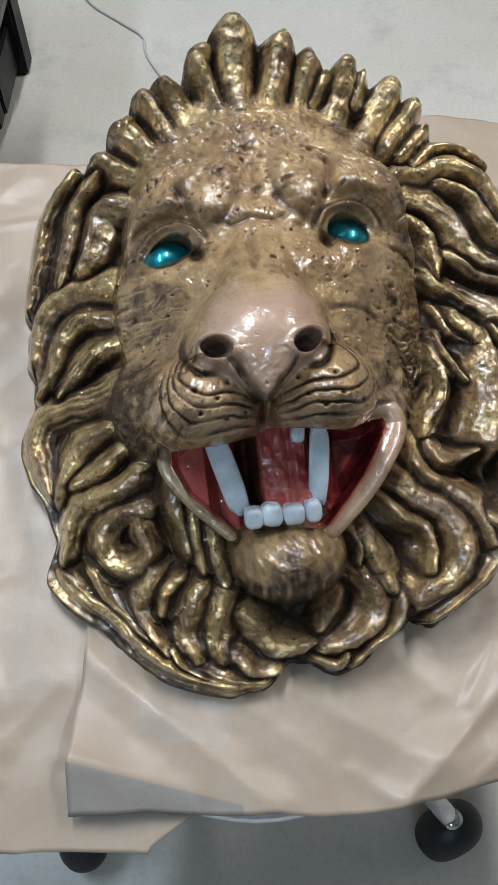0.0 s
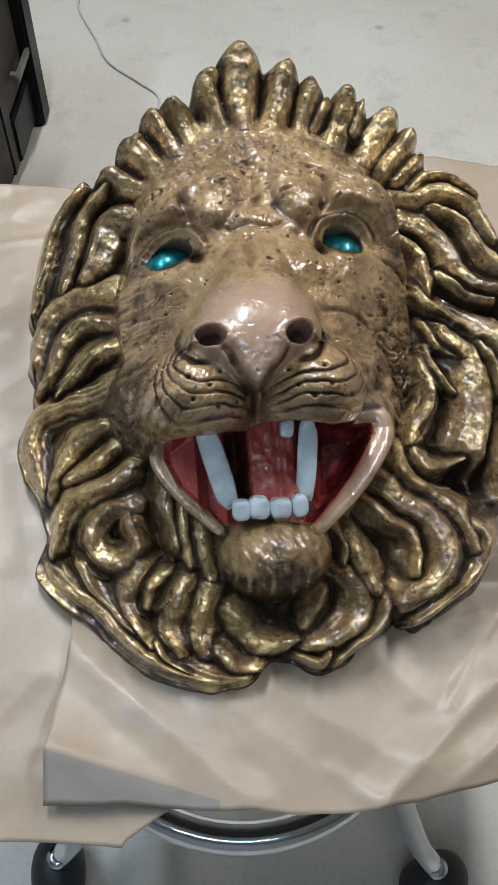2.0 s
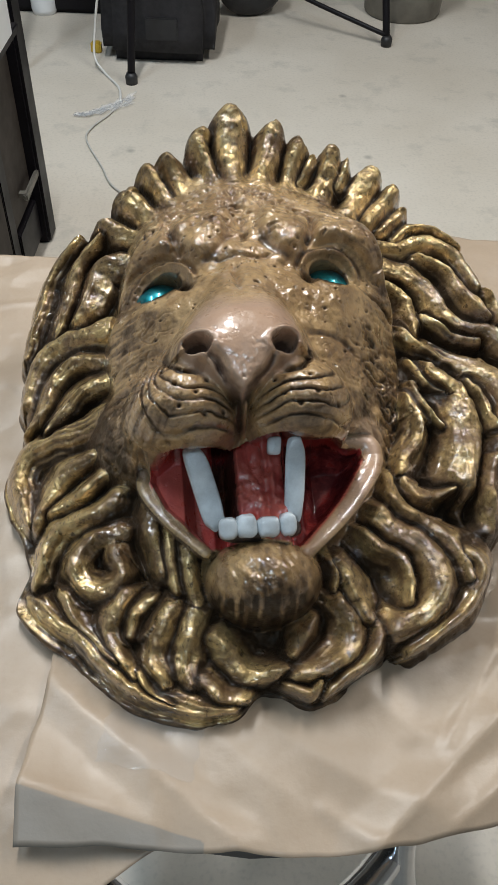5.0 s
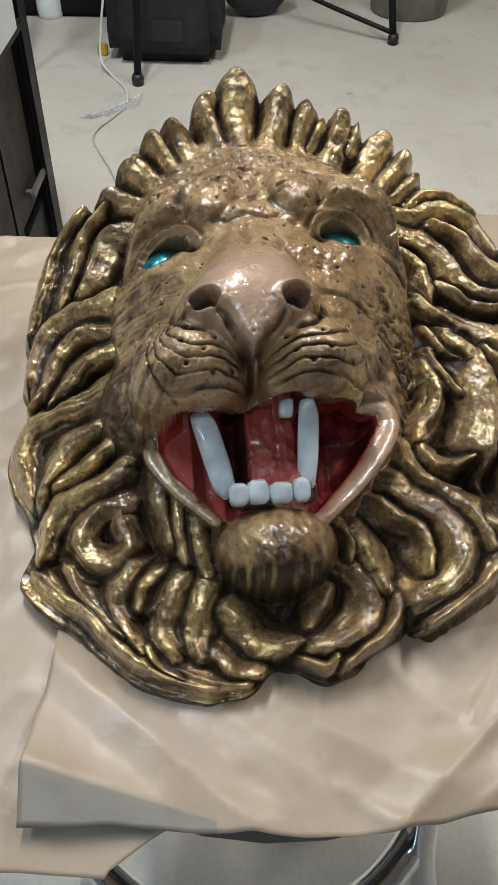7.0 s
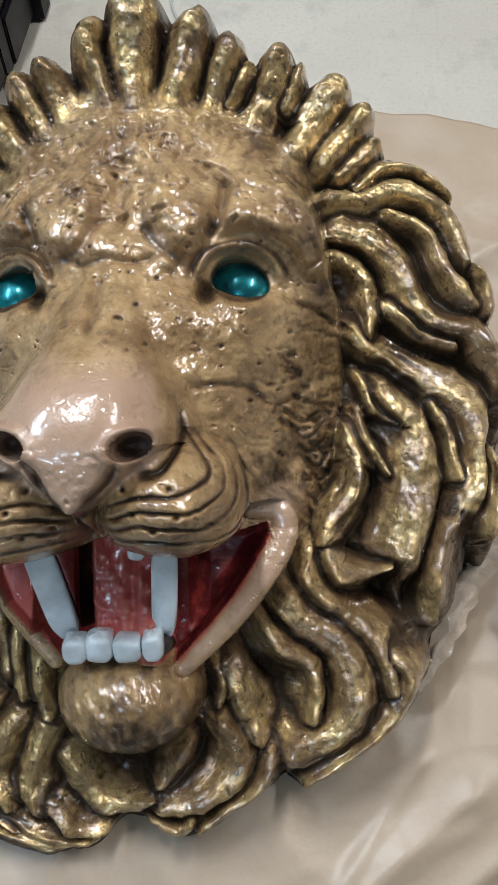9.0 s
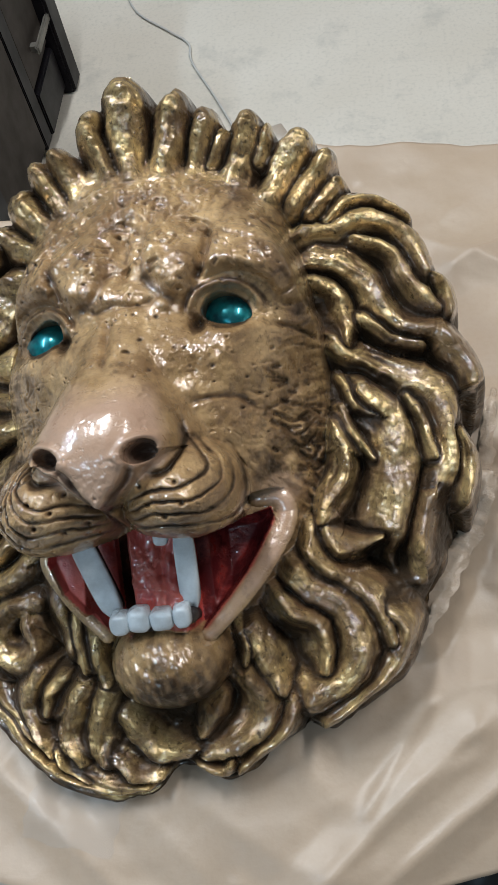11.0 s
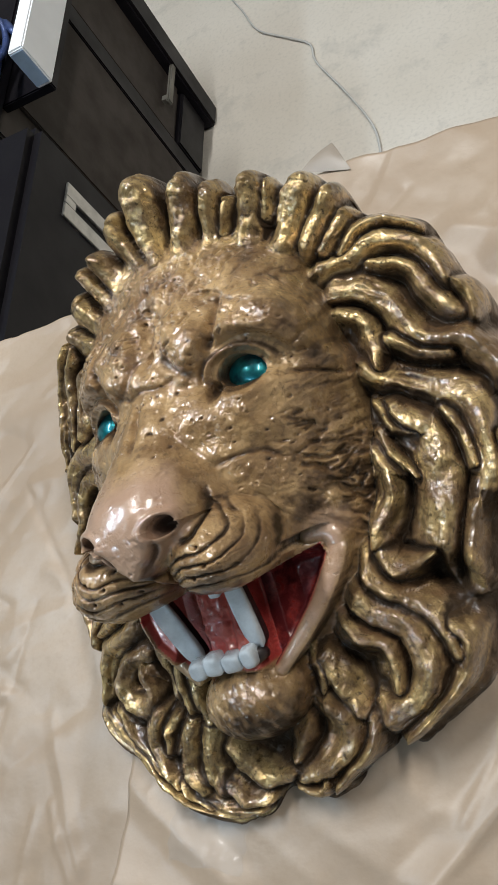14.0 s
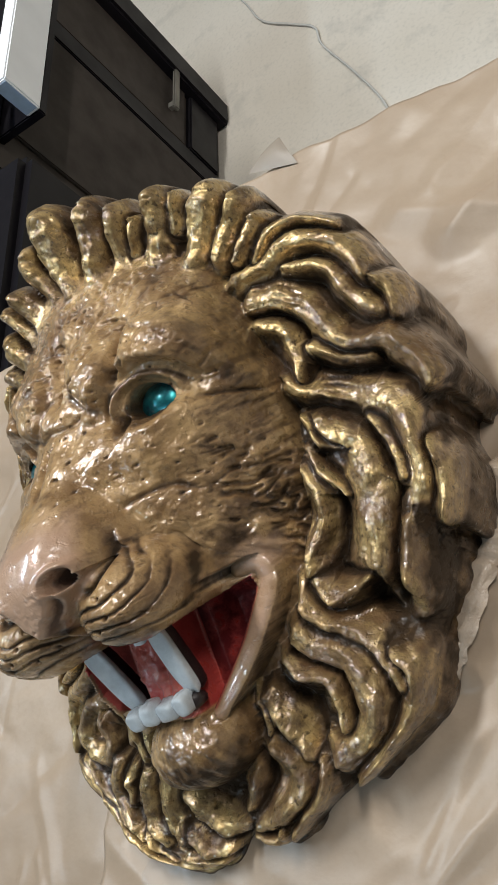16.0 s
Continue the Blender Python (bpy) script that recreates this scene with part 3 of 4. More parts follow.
    for i, (width, line, club) in enumerate(locks):
        d, s, side = nearest(Uw, Qw, line)
        a = d / (width * taper(s, club))
        first = a < one
        second = ~first & (a < two)
        two = np.where(first, one, np.where(second, a, two))
        next_near = np.where(first, near, np.where(second, d, next_near))
        one, near = np.where(first, a, one), np.where(first, d, near)
        along, flank = np.where(first, s, along), np.where(first, side * (1 if i % 3 else -1), flank)
        wide, crown = np.where(first, width, wide), np.where(first, 1.0 if club else 0.0, crown)
    fall = np.clip(np.maximum(2 * one / (one + two + 1e-6), one / 2.6), 0, 1)
    tool, pinch = fbm(U, Q, 0.06, 2, 161), fbm(U, Q, 0.055, 3, 171)
    prof = 1 - fall ** np.where(crown > 0.5, 2.6, np.where(flank > 0, 1.3, 2.7))
    deep = np.clip(0.72 * np.minimum(near + next_near, 26), 3.5, 17)
    tooling = 0.5 + 0.5 * np.cos(near * flank * 2 * math.pi / 3.6 + 5 * tool)
    hair = mane + 3.5 - deep * (1 - prof) * (1 + 0.25 * pinch) + 0.45 * (wide - 6) * prof
    hair = hair - prof * (wide > 4.5) * (1.5 * tooling * np.clip(0.15 + 1.2 * tool, 0, 1) + 1.6 * np.exp(-(((fall * flank - 0.55) / 0.12) ** 2)))
    hair = hair + prof * (2.6 * pinch + 1.2 * np.sin(along * 9 + wide) + 0.7 * fbm(U, Q, 0.22, 2, 241))
    hair = hair + crown * (2.5 - 2 * np.clip(1 - 2.5 * along, 0, 1))
    roll = np.clip(1 - (reach[:, None] - R) / np.interp(Q, (-60, 40), (11, 10)), 0, 1)
    hair = hair - np.interp(Q, (-60, 40), (14, 13)) * (1 - np.sqrt(np.maximum(0, 1 - roll * roll)))
    hair = hair - 5 * roll * fall**2
    hair -= bump(104, -41, 15, 7, 11, -20) + bump(-50, -56, 6, 13, 8) + bump(-4, -99, 10, 7, 10) + bump(118, 47, 14, 5, 5, -35)
    hair = np.maximum(hair, (6 - 0.5 * Q) / 0.866)
    hair = hair - 160 * inner
    across, run = near * flank, along * 12 * wide
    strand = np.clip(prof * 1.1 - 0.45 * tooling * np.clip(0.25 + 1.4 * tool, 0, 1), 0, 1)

    # face
    def curve(v, *points):
        line = spline(points, 12)
        return np.interp(v, line[:, 0], line[:, 1])

    cheek = curve(Q, (-60, 80), (-40, 90), (-20, 103), (0, 113), (20, 118), (60, 117), (80, 101), (105, 91), (127, 74), (156, 50), (185, 30))
    right = curve(Q, (-60, 0.0105), (40, 0.0102), (60, 0.0098), (75, 0.0065), (90, 0.0032), (105, 0.0024), (130, 0.0036), (160, 0.0040))
    left = curve(Q, (-60, 0.0105), (20, 0.0125), (40, 0.0145), (75, 0.0130), (90, 0.0112), (105, 0.0095), (130, 0.0085), (160, 0.0080))
    cheek = cheek - np.where(du > 0, right, left) * du**2
    cheek = cheek - curve(Q, (-60, 700), (50, 500), (80, 1000), (110, 600), (130, 200), (160, 100)) * np.maximum(oval - curve(Q, (-60, 0.95), (60, 0.93), (85, 0.88), (125, 0.9), (160, 0.95)), 0) ** 1.5
    crest = curve(Q, (-30, 128), (-10, 143), (6, 151.5), (22, 154.5), (34, 151), (43, 143), (59, 125), (78, 106), (97, 86), (115, 66), (135, 38), (160, 0), (200, -60))
    middle = np.interp(Q, (5, 30, 95), (-3, -1, 7))
    half = np.clip(np.where(Q > 22, 23.5 - 0.24 * (Q - 25), 22 - 0.95 * (22 - Q)), 3, 23)
    half = np.where(Q > 40, np.maximum(half, 12.5), half)
    bridge = crest - 11 * (np.abs(U - middle) / half) ** np.where(Q < 22, 4.5, 3.0) - 3 * np.maximum(4 - Q, 0)
    face = smax(cheek, bridge, 7)
    lobes = smax(pad(-27, 3, 28, 27, 92, 147, 21), pad(23, 2, 27, 27, 92, 147, 21), 3)
    face = smax(face, lobes, 5)
    # brows, sockets, cheekbones, forehead
    face += mound(28, 103, 12, 18, 8, 18) + mound(60, 105, 19, 12, 6, -20) + mound(-11, 107, 12, 17, 6.5, -18) + mound(-38, 108, 18, 12, 5, 20)
    face += mound(3, 90, 12, 6, 3.5) + mound(61, 59, 19, 14, 4.5) + mound(-46, 57, 17, 14, 2.5) + bump(12, 136, 30, 10, 3)
    face -= bump(8, 112, 5, 19, 6) + bump(1, 68, 2.4, 12, 2.6) + bump(-18, 138, 16, 10, 5)
    face -= bump(50, 82, 16, 9, 6) + bump(-33, 82, 16, 9, 4)
    eyes = ((-33.5, 77.5, 60), (49.5, 77, 70))
    for eu, eq, en in eyes:
        out = np.sign(eu - 8)
        su = (U - eu) * out
        r = np.hypot((U - eu) / np.where(su > 0, 11.0, 10.0), (Q - eq + 0.10 * su) / np.where(Q > eq, 9.6, 5.6))
        rl = np.hypot((U - eu) / 12.6, (Q - eq) / 10.8)
        bowl = en + 3 + 190 * np.maximum(r - 0.90, 0) ** 1.1
        face = np.where(r < 1.8, np.minimum(face, bowl), face)
        # tear duct
        face -= 11 * np.exp(-(((su + 12) / 3.4) ** 2) - ((Q - eq + 4.5) / 4.2) ** 2)
        upper = np.clip((Q - eq + 1) / 4, 0, 1)
        face += 3.4 * np.exp(-(((rl - 1.18) / 0.15) ** 2)) * upper
        face -= 2.6 * np.exp(-(((rl - 1.56 - 0.012 * su) / 0.12) ** 2)) * upper * np.clip(0.9 + 0.9 * fbm(U, Q, 0.08, 2, 183), 0, 2)
        face += 3.2 * np.exp(-(((rl - 2.0) / 0.40) ** 2)) * np.clip((Q - eq - 2) / 6, 0, 1) * (1 + 0.7 * fbm(U, Q, 0.09, 2, 181))
        face += 1.5 * np.exp(-(((rl - 1.0) / 0.25) ** 2)) * np.clip((eq - 3 - Q) / 3, 0, 1)
    glaze_shade = np.zeros(U.shape)
    # brown glaze and painted shade darken sockets, lid creases and tear ducts
    for eu, eq, en in eyes:
        r = np.hypot((U - eu) / 12.0, (Q - eq) / 9.4)
        glaze_shade = np.maximum(glaze_shade, np.clip((0.98 - r) * 7, 0, 0.9))
        glaze_shade = np.maximum(glaze_shade, 0.75 * np.exp(-(((r - 1.47) / 0.14) ** 2)) * np.clip((Q - eq) / 5, 0, 1))
        glaze_shade = np.maximum(glaze_shade, np.clip(1.25 * np.exp(-((((U - eu) * np.sign(eu - 8) + 12) / 3.6) ** 2) - ((Q - eq + 4.5) / 4.4) ** 2), 0, 1))
    wobble_u, wobble_q = fbm(U, Q, 0.12, 3, 81), fbm(U, Q, 0.12, 3, 83)

    def cut(width, depth, *points, stain=1.0):
        """A carved line."""
        nonlocal face, glaze_shade
        d, s, _ = nearest(U + 1.2 * wobble_u, Q + 1.2 * wobble_q, spline(points, 5), 8.0)
        g = np.exp(-((d / width) ** 2)) * np.clip(6 * np.minimum(s + 0.05, 1.05 - s), 0, 1)
        face = face - depth * g
        glaze_shade = np.maximum(glaze_shade, stain * g * np.clip(0.85 + 0.6 * wobble_u, 0.4, 1))

    # nostrils, the wings round them, and the split under the nose
    for nu, nq, side in ((-20, 23.5, -1), (15, 22.0, 1)):
        r = np.hypot((U - nu) / 1.15, (Q - nq - 0.2 * side * (U - nu)) / 0.80)
        face += (2.6 + 0.25 * np.clip((U - nu) * side, -6, 6)) * np.exp(-(((r - 6.6) / 1.9) ** 2))
        hole = np.clip(1.25 - r / 4.2, 0, 1)
        face -= 16 * hole**0.45
        glaze_shade = np.maximum(glaze_shade, np.clip(1.9 - r / 3.2, 0, 1))
    cut(1.6, 7, (-18, 20), (-13, 15), (-9, 8), (-4, 1), (-3, -10))
    cut(1.3, 5, (12, 18), (8, 12), (3, 6), (-3, 0))
    cut(1.5, 4.5, (-31, 35), (-33, 25), (-28, 16), (-18, 14))
    cut(1.5, 4.5, (27, 35), (29, 25), (24, 15), (14, 13))
    # whisker folds
    for k in range(4):
        cut(0.7, 1.9, (28 + 5 * k, 28 - 2 * k), (37 + 4 * k, 14 - 3 * k), (30 + 4 * k, 7 - 5 * k), (17, 7 - 4.5 * k), (4, 3 - 3.4 * k))
        cut(0.7, 1.9, (-28 - 4 * k, 27 - 2 * k), (-35 - 3 * k, 14 - 3 * k), (-27 - 3 * k, 6 - 5 * k), (-16, 6 - 4.5 * k), (-5, 3 - 3.4 * k))
    for hu, hq in ((11, 9), (14, 2), (20, -3), (27, 1), (25, 9), (-17, 10), (-22, 4), (-19, -4), (-29, -1), (-30, 8), (-11, -2)):
        hole = np.exp(-(((U - hu) / 1.0) ** 2) - ((Q - hq) / 0.9) ** 2)
        face -= 2.4 * hole
        glaze_shade = np.maximum(glaze_shade, hole)
    # frown, crow's feet and cheek wrinkles
    cut(1.5, 2.0, (8, 120), (9, 105), (7, 94), stain=0.6)
    cut(1.3, 1.8, (-12, 86), (-4, 83), (4, 85), (13, 83), (22, 86), stain=0.5)
    cut(1.6, 1.8, (2, 78), (1, 67), (1, 56), stain=0.5)
    cut(2.4, 8.0, (45, 118), (44, 110), (42, 100), (38, 91), stain=0.9)
    cut(2.2, 5.0, (-28, 118), (-27, 109), (-25, 99), (-22, 91), stain=0.8)
    cut(1.0, 1.6, (60, 33), (68, 36), (76, 43), stain=0.6)
    for k in range(7):
        cut(1.3, 2.6, (62 + 3 * k, 32 - 6 * k), (71 + 2 * k, 27 - 6 * k), (80 + k, 32 - 5.5 * k))
        cut(0.9, 1.4, (-44 - 2 * k, 30 - 6 * k), (-52 - 1.5 * k, 26 - 6 * k), (-60 - k, 27 - 5 * k))
        cut(0.7, 1.2, (-52 + 4 * k, 104 + 1.5 * k), (-55 + 5 * k, 112 + k))
    # the brow lumps are set off by worn furrows, with tufts combed up from them
    cut(2.2, 3.0, (21, 124), (16, 111), (17, 99), (23, 88), (31, 83), stain=0.5)
    cut(2.2, 2.6, (-4, 124), (1, 110), (0, 98), (-6, 88), (-15, 84), stain=0.5)
    cut(1.2, 1.8, (30, 124), (42, 122), (54, 112), (68, 108), stain=0.6)
    cut(1.2, 1.6, (-14, 124), (-26, 122), (-38, 112), (-52, 108), stain=0.6)
    tuft = np.random.default_rng(23)
    for k in range(90):
        su, sq = 8 + tuft.uniform(-46, 46), tuft.uniform(112, 146)
        lean = (su - 8) / 60 + tuft.normal(0, 0.3)
        n = tuft.uniform(3, 7)
        cut(tuft.uniform(0.6, 1.0), tuft.uniform(0.6, 1.4), (su, sq), (su + 0.5 * n * lean + tuft.normal(0, 0.6), sq + 0.5 * n), (su + n * lean, sq + n), stain=0.6)
    gouge = np.random.default_rng(31)
    cut(1.3, 1.8, (30, 39), (40, 41), (50, 39), (58, 35), stain=0.6)
    cut(1.3, 1.6, (-34, 39), (-42, 41), (-50, 37), stain=0.5)
    cut(1.1, 3.0, (68, 70), (78, 68), (88, 64), stain=0.9)
    cut(0.9, 2.0, (74, 82), (82, 88), (86, 96), stain=0.8)
    for k in range(46):
        gu, gq = gouge.uniform(60, 88), gouge.uniform(-8, 52)
        if gu + 0.35 * gq < 66:
            continue
        n, a = gouge.uniform(3, 8), gouge.normal(-0.5, 0.5)
        cut(gouge.uniform(0.8, 1.4), gouge.uniform(1.2, 2.8), (gu, gq), (gu + 0.5 * n * math.cos(a) + gouge.normal(0, 0.6), gq + 0.5 * n * math.sin(a)), (gu + n * math.cos(a), gq + n * math.sin(a)), stain=0.9)
    for k in range(46):
        gu, gq = gouge.normal(10, 16), gouge.uniform(96, 152)
        n, a = gouge.uniform(2.5, 6), gouge.uniform(0, math.pi)
        cut(gouge.uniform(0.7, 1.2), gouge.uniform(0.8, 2.0), (gu, gq), (gu + 0.5 * n * math.cos(a) + gouge.normal(0, 0.6), gq + 0.5 * n * math.sin(a)), (gu + n * math.cos(a), gq + n * math.sin(a)), stain=0.7)
    for k in range(110):
        gu, gq, size = gouge.uniform(-55, 82), gouge.uniform(30, 145), gouge.uniform(0.5, 1.1)
        if abs(gu) < 24 and gq < 50:
            continue
        box = (np.abs(U - gu) < 4) & (np.abs(Q - gq) < 4)
        hole = np.exp(-(((U[box] - gu) / size) ** 2) - ((Q[box] - gq) / (0.7 * size)) ** 2)
        face[box] -= 1.4 * hole
        glaze_shade[box] = np.maximum(glaze_shade[box], 0.8 * hole)
    # short fur strokes over cheeks, jaw and temples, fanning out from the nose
    rng = np.random.default_rng(7)
    for k in range(150):
        a, r = rng.uniform(-2.6, 5.6), rng.uniform(0.62, 1.0)
        su, sq = 8 + 74 * r * math.cos(a), 40 + (95 if math.sin(a) > 0 else 75) * r * math.sin(a)
        if abs(su - 8) < 42 and sq < 100 or sq < 8 and su > 40 or sq < 0:
            continue
        lx, ly = math.cos(a) + rng.normal(0, 0.25), math.sin(a) - 0.35 + rng.normal(0, 0.25)
        n = rng.uniform(3, 6.5) / math.hypot(lx, ly)
        cut(rng.uniform(0.45, 0.75), rng.uniform(0.4, 1.0), (su, sq), (su + lx * n * 0.5 + rng.normal(0, 0.5), sq + ly * n * 0.5), (su + lx * n, sq + ly * n), stain=0.3)
    rough = fbm(U, Q, 0.10, 4, 21)
    cheeky = np.clip(1.3 - np.hypot((np.abs(U - 8) - 62) / 22, (Q - 15) / 32), 0, 1)
    furry = fbm(U + 0.4 * Q, Q * 0.35, 0.45, 3, 33)
    warts = np.maximum(0, fbm(U, Q, 0.11, 3, 91)) * np.clip((Q - 88) / 12, 0, 1) * np.clip(1.4 - np.abs(U - 8) / 30, 0, 1)
    face += 3.0 * warts
    lumps = fbm(U, Q, 0.075, 2, 97)
    face += np.clip((Q - 60) / 30, 0, 1) * (1.7 * lumps + 1.0 * np.abs(fbm(U, Q, 0.10, 3, 191)))
    # combed fur round the rim of the face
    turn = np.arctan2(Q - 45, U - 8)
    away = np.hypot(U - 8, Q - 45)
    comb = fbm(turn * 26 + 0.5 * lumps, away * 0.10, 1.0, 3, 131)
    rimmed = np.clip((oval - 0.60) * 4, 0, 1) * np.clip(1.2 - np.abs(Q - 20) / 130, 0, 1)
    face += rimmed * 1.3 * comb
    stained = rimmed * np.clip(0.3 - 1.0 * comb, 0, 0.8)
    blotch = np.clip(1.3 * fbm(U, Q, 0.05, 5, 141) - 0.10, 0, 0.5) * np.clip((oval - 0.30) * 3, 0.3, 1)
    blotch = np.maximum(blotch, np.clip(1.2 - np.hypot((np.abs(U - 2) - 24) / 24, (Q + 8) / 16), 0, 1) * np.clip(0.2 + 0.6 * rough, 0, 0.5))
    blotch = np.maximum(blotch, cheeky * np.clip(0.35 + 0.9 * fbm(U, Q, 0.14, 4, 145), 0, 0.9))
    glaze_shade = np.maximum(glaze_shade, np.maximum(stained, blotch))
    # shallow wandering wrinkles on cheeks, temples and brow
    vein = np.clip(1 - np.abs(fbm(U, Q, 0.075, 3, 201)) * 11, 0, 1) * np.clip(0.4 + 1.5 * fbm(U, Q, 0.04, 2, 205), 0, 1)
    vein = vein * np.clip((oval - 0.42) * 5, 0, 1) * np.clip(np.hypot((np.abs(U - 8) - 42) / 16, (Q - 78) / 12) - 0.7, 0, 1) * (Q > -4)
    face -= 1.5 * vein
    glaze_shade = np.maximum(glaze_shade, 0.75 * vein)
    calm = np.clip(np.hypot((U - 0) / 30, (Q - 32) / 22), 0.0, 1) ** 2
    face += calm * (1.2 * rough + 0.4 * fbm(U, Q, 0.32, 2, 99) + 0.2 * furry + cheeky * (2.0 * fbm(U, Q, 0.17, 3, 93) + 0.8 * furry))
    pits = np.clip(fbm(U * 0.8 + 0.3 * Q, Q, 0.42, 2, 55) - 0.52 + 0.22 * cheeky, 0, 1) * calm * (Q > -20)
    face -= 2.4 * pits
    glaze_shade = np.maximum(glaze_shade, np.clip(pits * 1.0, 0, 0.45))

    glaze_shade = glaze_shade * (1 - 0.4 * np.clip((Q - 106) / 8, 0, 1) * np.clip((46 - np.abs(U - 8)) / 10, 0, 1))

    # chin
    chin = pad(4.5, -68, 27, 21, 80, 115)
    chin += 1.1 * furry + 1.0 * rough
    # mouth
    mouth = [(-44, -20), (-43, -14), (-36, -14), (-23, -14), (-8, -12), (0, -9), (12, -11), (29, -14), (46, -11), (56, -9), (58, -15), (46, -33), (24, -56), (1, -51), (-20, -53), (-38, -34)]
    m = np.array(mouth, float)
    d = np.full(U.shape, 1e9)
    inpoly = np.zeros(U.shape, bool)
    for a, b in zip(m, np.roll(m, -1, 0)):
        e = b - a
        t = np.clip(((U - a[0]) * e[0] + (Q - a[1]) * e[1]) / (e @ e), 0, 1)
        d = np.minimum(d, np.hypot(U - a[0] - t * e[0], Q - a[1] - t * e[1]))
        cross = ((a[1] > Q) != (b[1] > Q)) & (U < (b[0] - a[0]) * (Q - a[1]) / (b[1] - a[1] + 1e-9) + a[0])
        inpoly ^= cross
    sd = np.where(inpoly, -d, d)
    # lips: a rounded band along both sides of the mouth
    lip = np.zeros(U.shape)
    rim = np.full(U.shape, -999.0)
    for line, wide in ((((-47, -13), (-46, -22), (-36, -37), (-21, -54)), 3.9), (((50, -5), (60, -6), (62, -14), (54, -27), (42, -41), (24, -57)), 5.0)):
        dd, s, _ = nearest(U, Q, spline(line, 6), 20.0)
        w = wide * (0.75 + 0.35 * np.sin(math.pi * np.clip(s, 0, 1)))
        t = np.clip(dd / w, 0, 1)
        base = 79 + 18 * np.clip((-12 - Q) / 44, 0, 1)
        base = base - 5 * (U < 0)
        rim = np.maximum(rim, np.where(dd < w, base + 2.0 * (1 - t * t), -999))
        lip = np.maximum(lip, np.clip(1.6 * (1 - t), 0, 1))
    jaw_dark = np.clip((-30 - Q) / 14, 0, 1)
    face = np.where(sd > 0, face, -999)
    solid = smax(face, chin, 8)
    solid = np.where(sd > 0, solid, -999)
    depth = 76 - 14 * np.clip((U - 26) / 8, 0, 1) + (7 + 0.2 * (-20 - Q)) * np.clip((-24 - U) / 5, 0, 1) - 8 * np.clip(1 - np.abs(U + 10) / 6, 0, 1) + 0.15 * (-20 - Q)
    tongue = 99 + 0.18 * (-22 - Q) + 3.2 * rough - 2.5 * np.exp(-(((U - 8) / 2.0) ** 2)) + 1.5 * fbm(U, Q, 0.2, 2, 44) - 1.2 * np.maximum(np.abs(U - 5.5) - 9.5, 0) ** 2
    cavity = np.where(np.abs(U - 5.5) < 14, np.maximum(depth, tongue), depth)
    wall = np.clip(-sd / 2.5, 0, 1)
    wall = np.where(Q < -44, 1, wall)
    cave = cavity + (1 - wall) * 6 + 16 * np.clip(1 + sd / 7, 0, 1) ** 1.5 * np.clip((U - 24) / 8, 0, 1)
    solid = np.where(sd <= 0, cave, solid)
    solid = np.where((rim > -900) & (rim > np.where(sd <= 0, solid, -999)) & (lip > 0), np.maximum(rim, np.where(sd > 0, np.minimum(solid, rim), solid)), solid)
    hair = np.where(sd < 4, -999, hair)
    N = np.where(sd > 3, smax(solid, hair, 2.5 + 5 * np.clip((Q - 112) / 20, 0, 1)), np.maximum(solid, hair))
    is_hair = hair > solid
    N += np.where(is_hair, 1.5 * fbm(U, Q, 0.10, 4, 77) + 0.9 * fbm(U, Q, 0.24, 2, 79) + 0.2 * furry, 0)
    patchy = fbm(U, Q, 0.035, 4, 151)
    # locks darken towards their furrows, the face towards its edge
    glaze_shade = np.where(is_hair, np.clip(1.34 - 1.85 * strand + 0.55 * patchy, 0, 1), glaze_shade)
    glaze_shade = np.where(~is_hair & (sd > 0), np.maximum(glaze_shade, np.clip((oval - 0.90) * 7, 0, 0.9) * np.clip((112 - Q) / 24, 0.25, 1) * (lip < 0.2) * (chin < N - 1)), glaze_shade)
    # jaw and chin get darker downwards, the chin in streaks
    glaze_shade = np.where(~is_hair & (sd > 0) & (lip < 0.2), np.maximum(glaze_shade, jaw_dark * 0.5 * (chin < N - 1)), glaze_shade)
    chin_streak = np.clip((-61 - Q) / 16, 0, 1) * (0.75 + 0.9 * fbm(U, Q * 0.25, 0.5, 2, 47))
    glaze_shade = np.where(~is_hair & (sd > 0) & (chin >= N - 2), np.maximum(glaze_shade, np.clip(chin_streak, 0, 1)), glaze_shade)
    glaze_shade = np.where(sd <= 0, 0, glaze_shade)
    gild = np.where(is_hair, 1.0, np.clip((oval - 0.82) * 5, 0, 1) * 0.6 * (chin < N - 1))
    gild = np.where(~is_hair, np.maximum(gild, np.clip(1.6 - np.hypot((U - 1) / 28, (Q + 66) / 24), 0, 1) * 0.2), gild)
    nose = np.clip((27 - 0.28 * np.maximum(Q - 26, 0) - np.abs(U - middle)) / 4, 0, 1) * np.clip((51 + 3 * fbm(U, Q, 0.1, 2, 231) - Q) / 12, 0, 1) * np.clip((Q - 1 - 0.62 * np.abs(U - middle)) / 2.5, 0, 1)
    pink = np.maximum(nose * 0.9, lip * np.clip(0.72 + 0.5 * rough, 0.35, 0.95) * np.where(U < 0, 0.6, 1) * (sd > -3)) * ~is_hair
    corner = np.clip(1.35 - np.hypot((U - 63) / 9, (Q + 3) / 7), 0, 1) * (sd > 0) * ~is_hair
    pink = np.maximum(pink, corner * 0.85)
    glaze_shade = glaze_shade * (1 - 0.8 * corner)
    red = np.clip(-sd / 1.5, 0, 1) * (1 - lip * 0.9)
    tongue_area = (sd < -1) & (np.abs(U - 5.5) < 12.5) & (tongue >= depth)
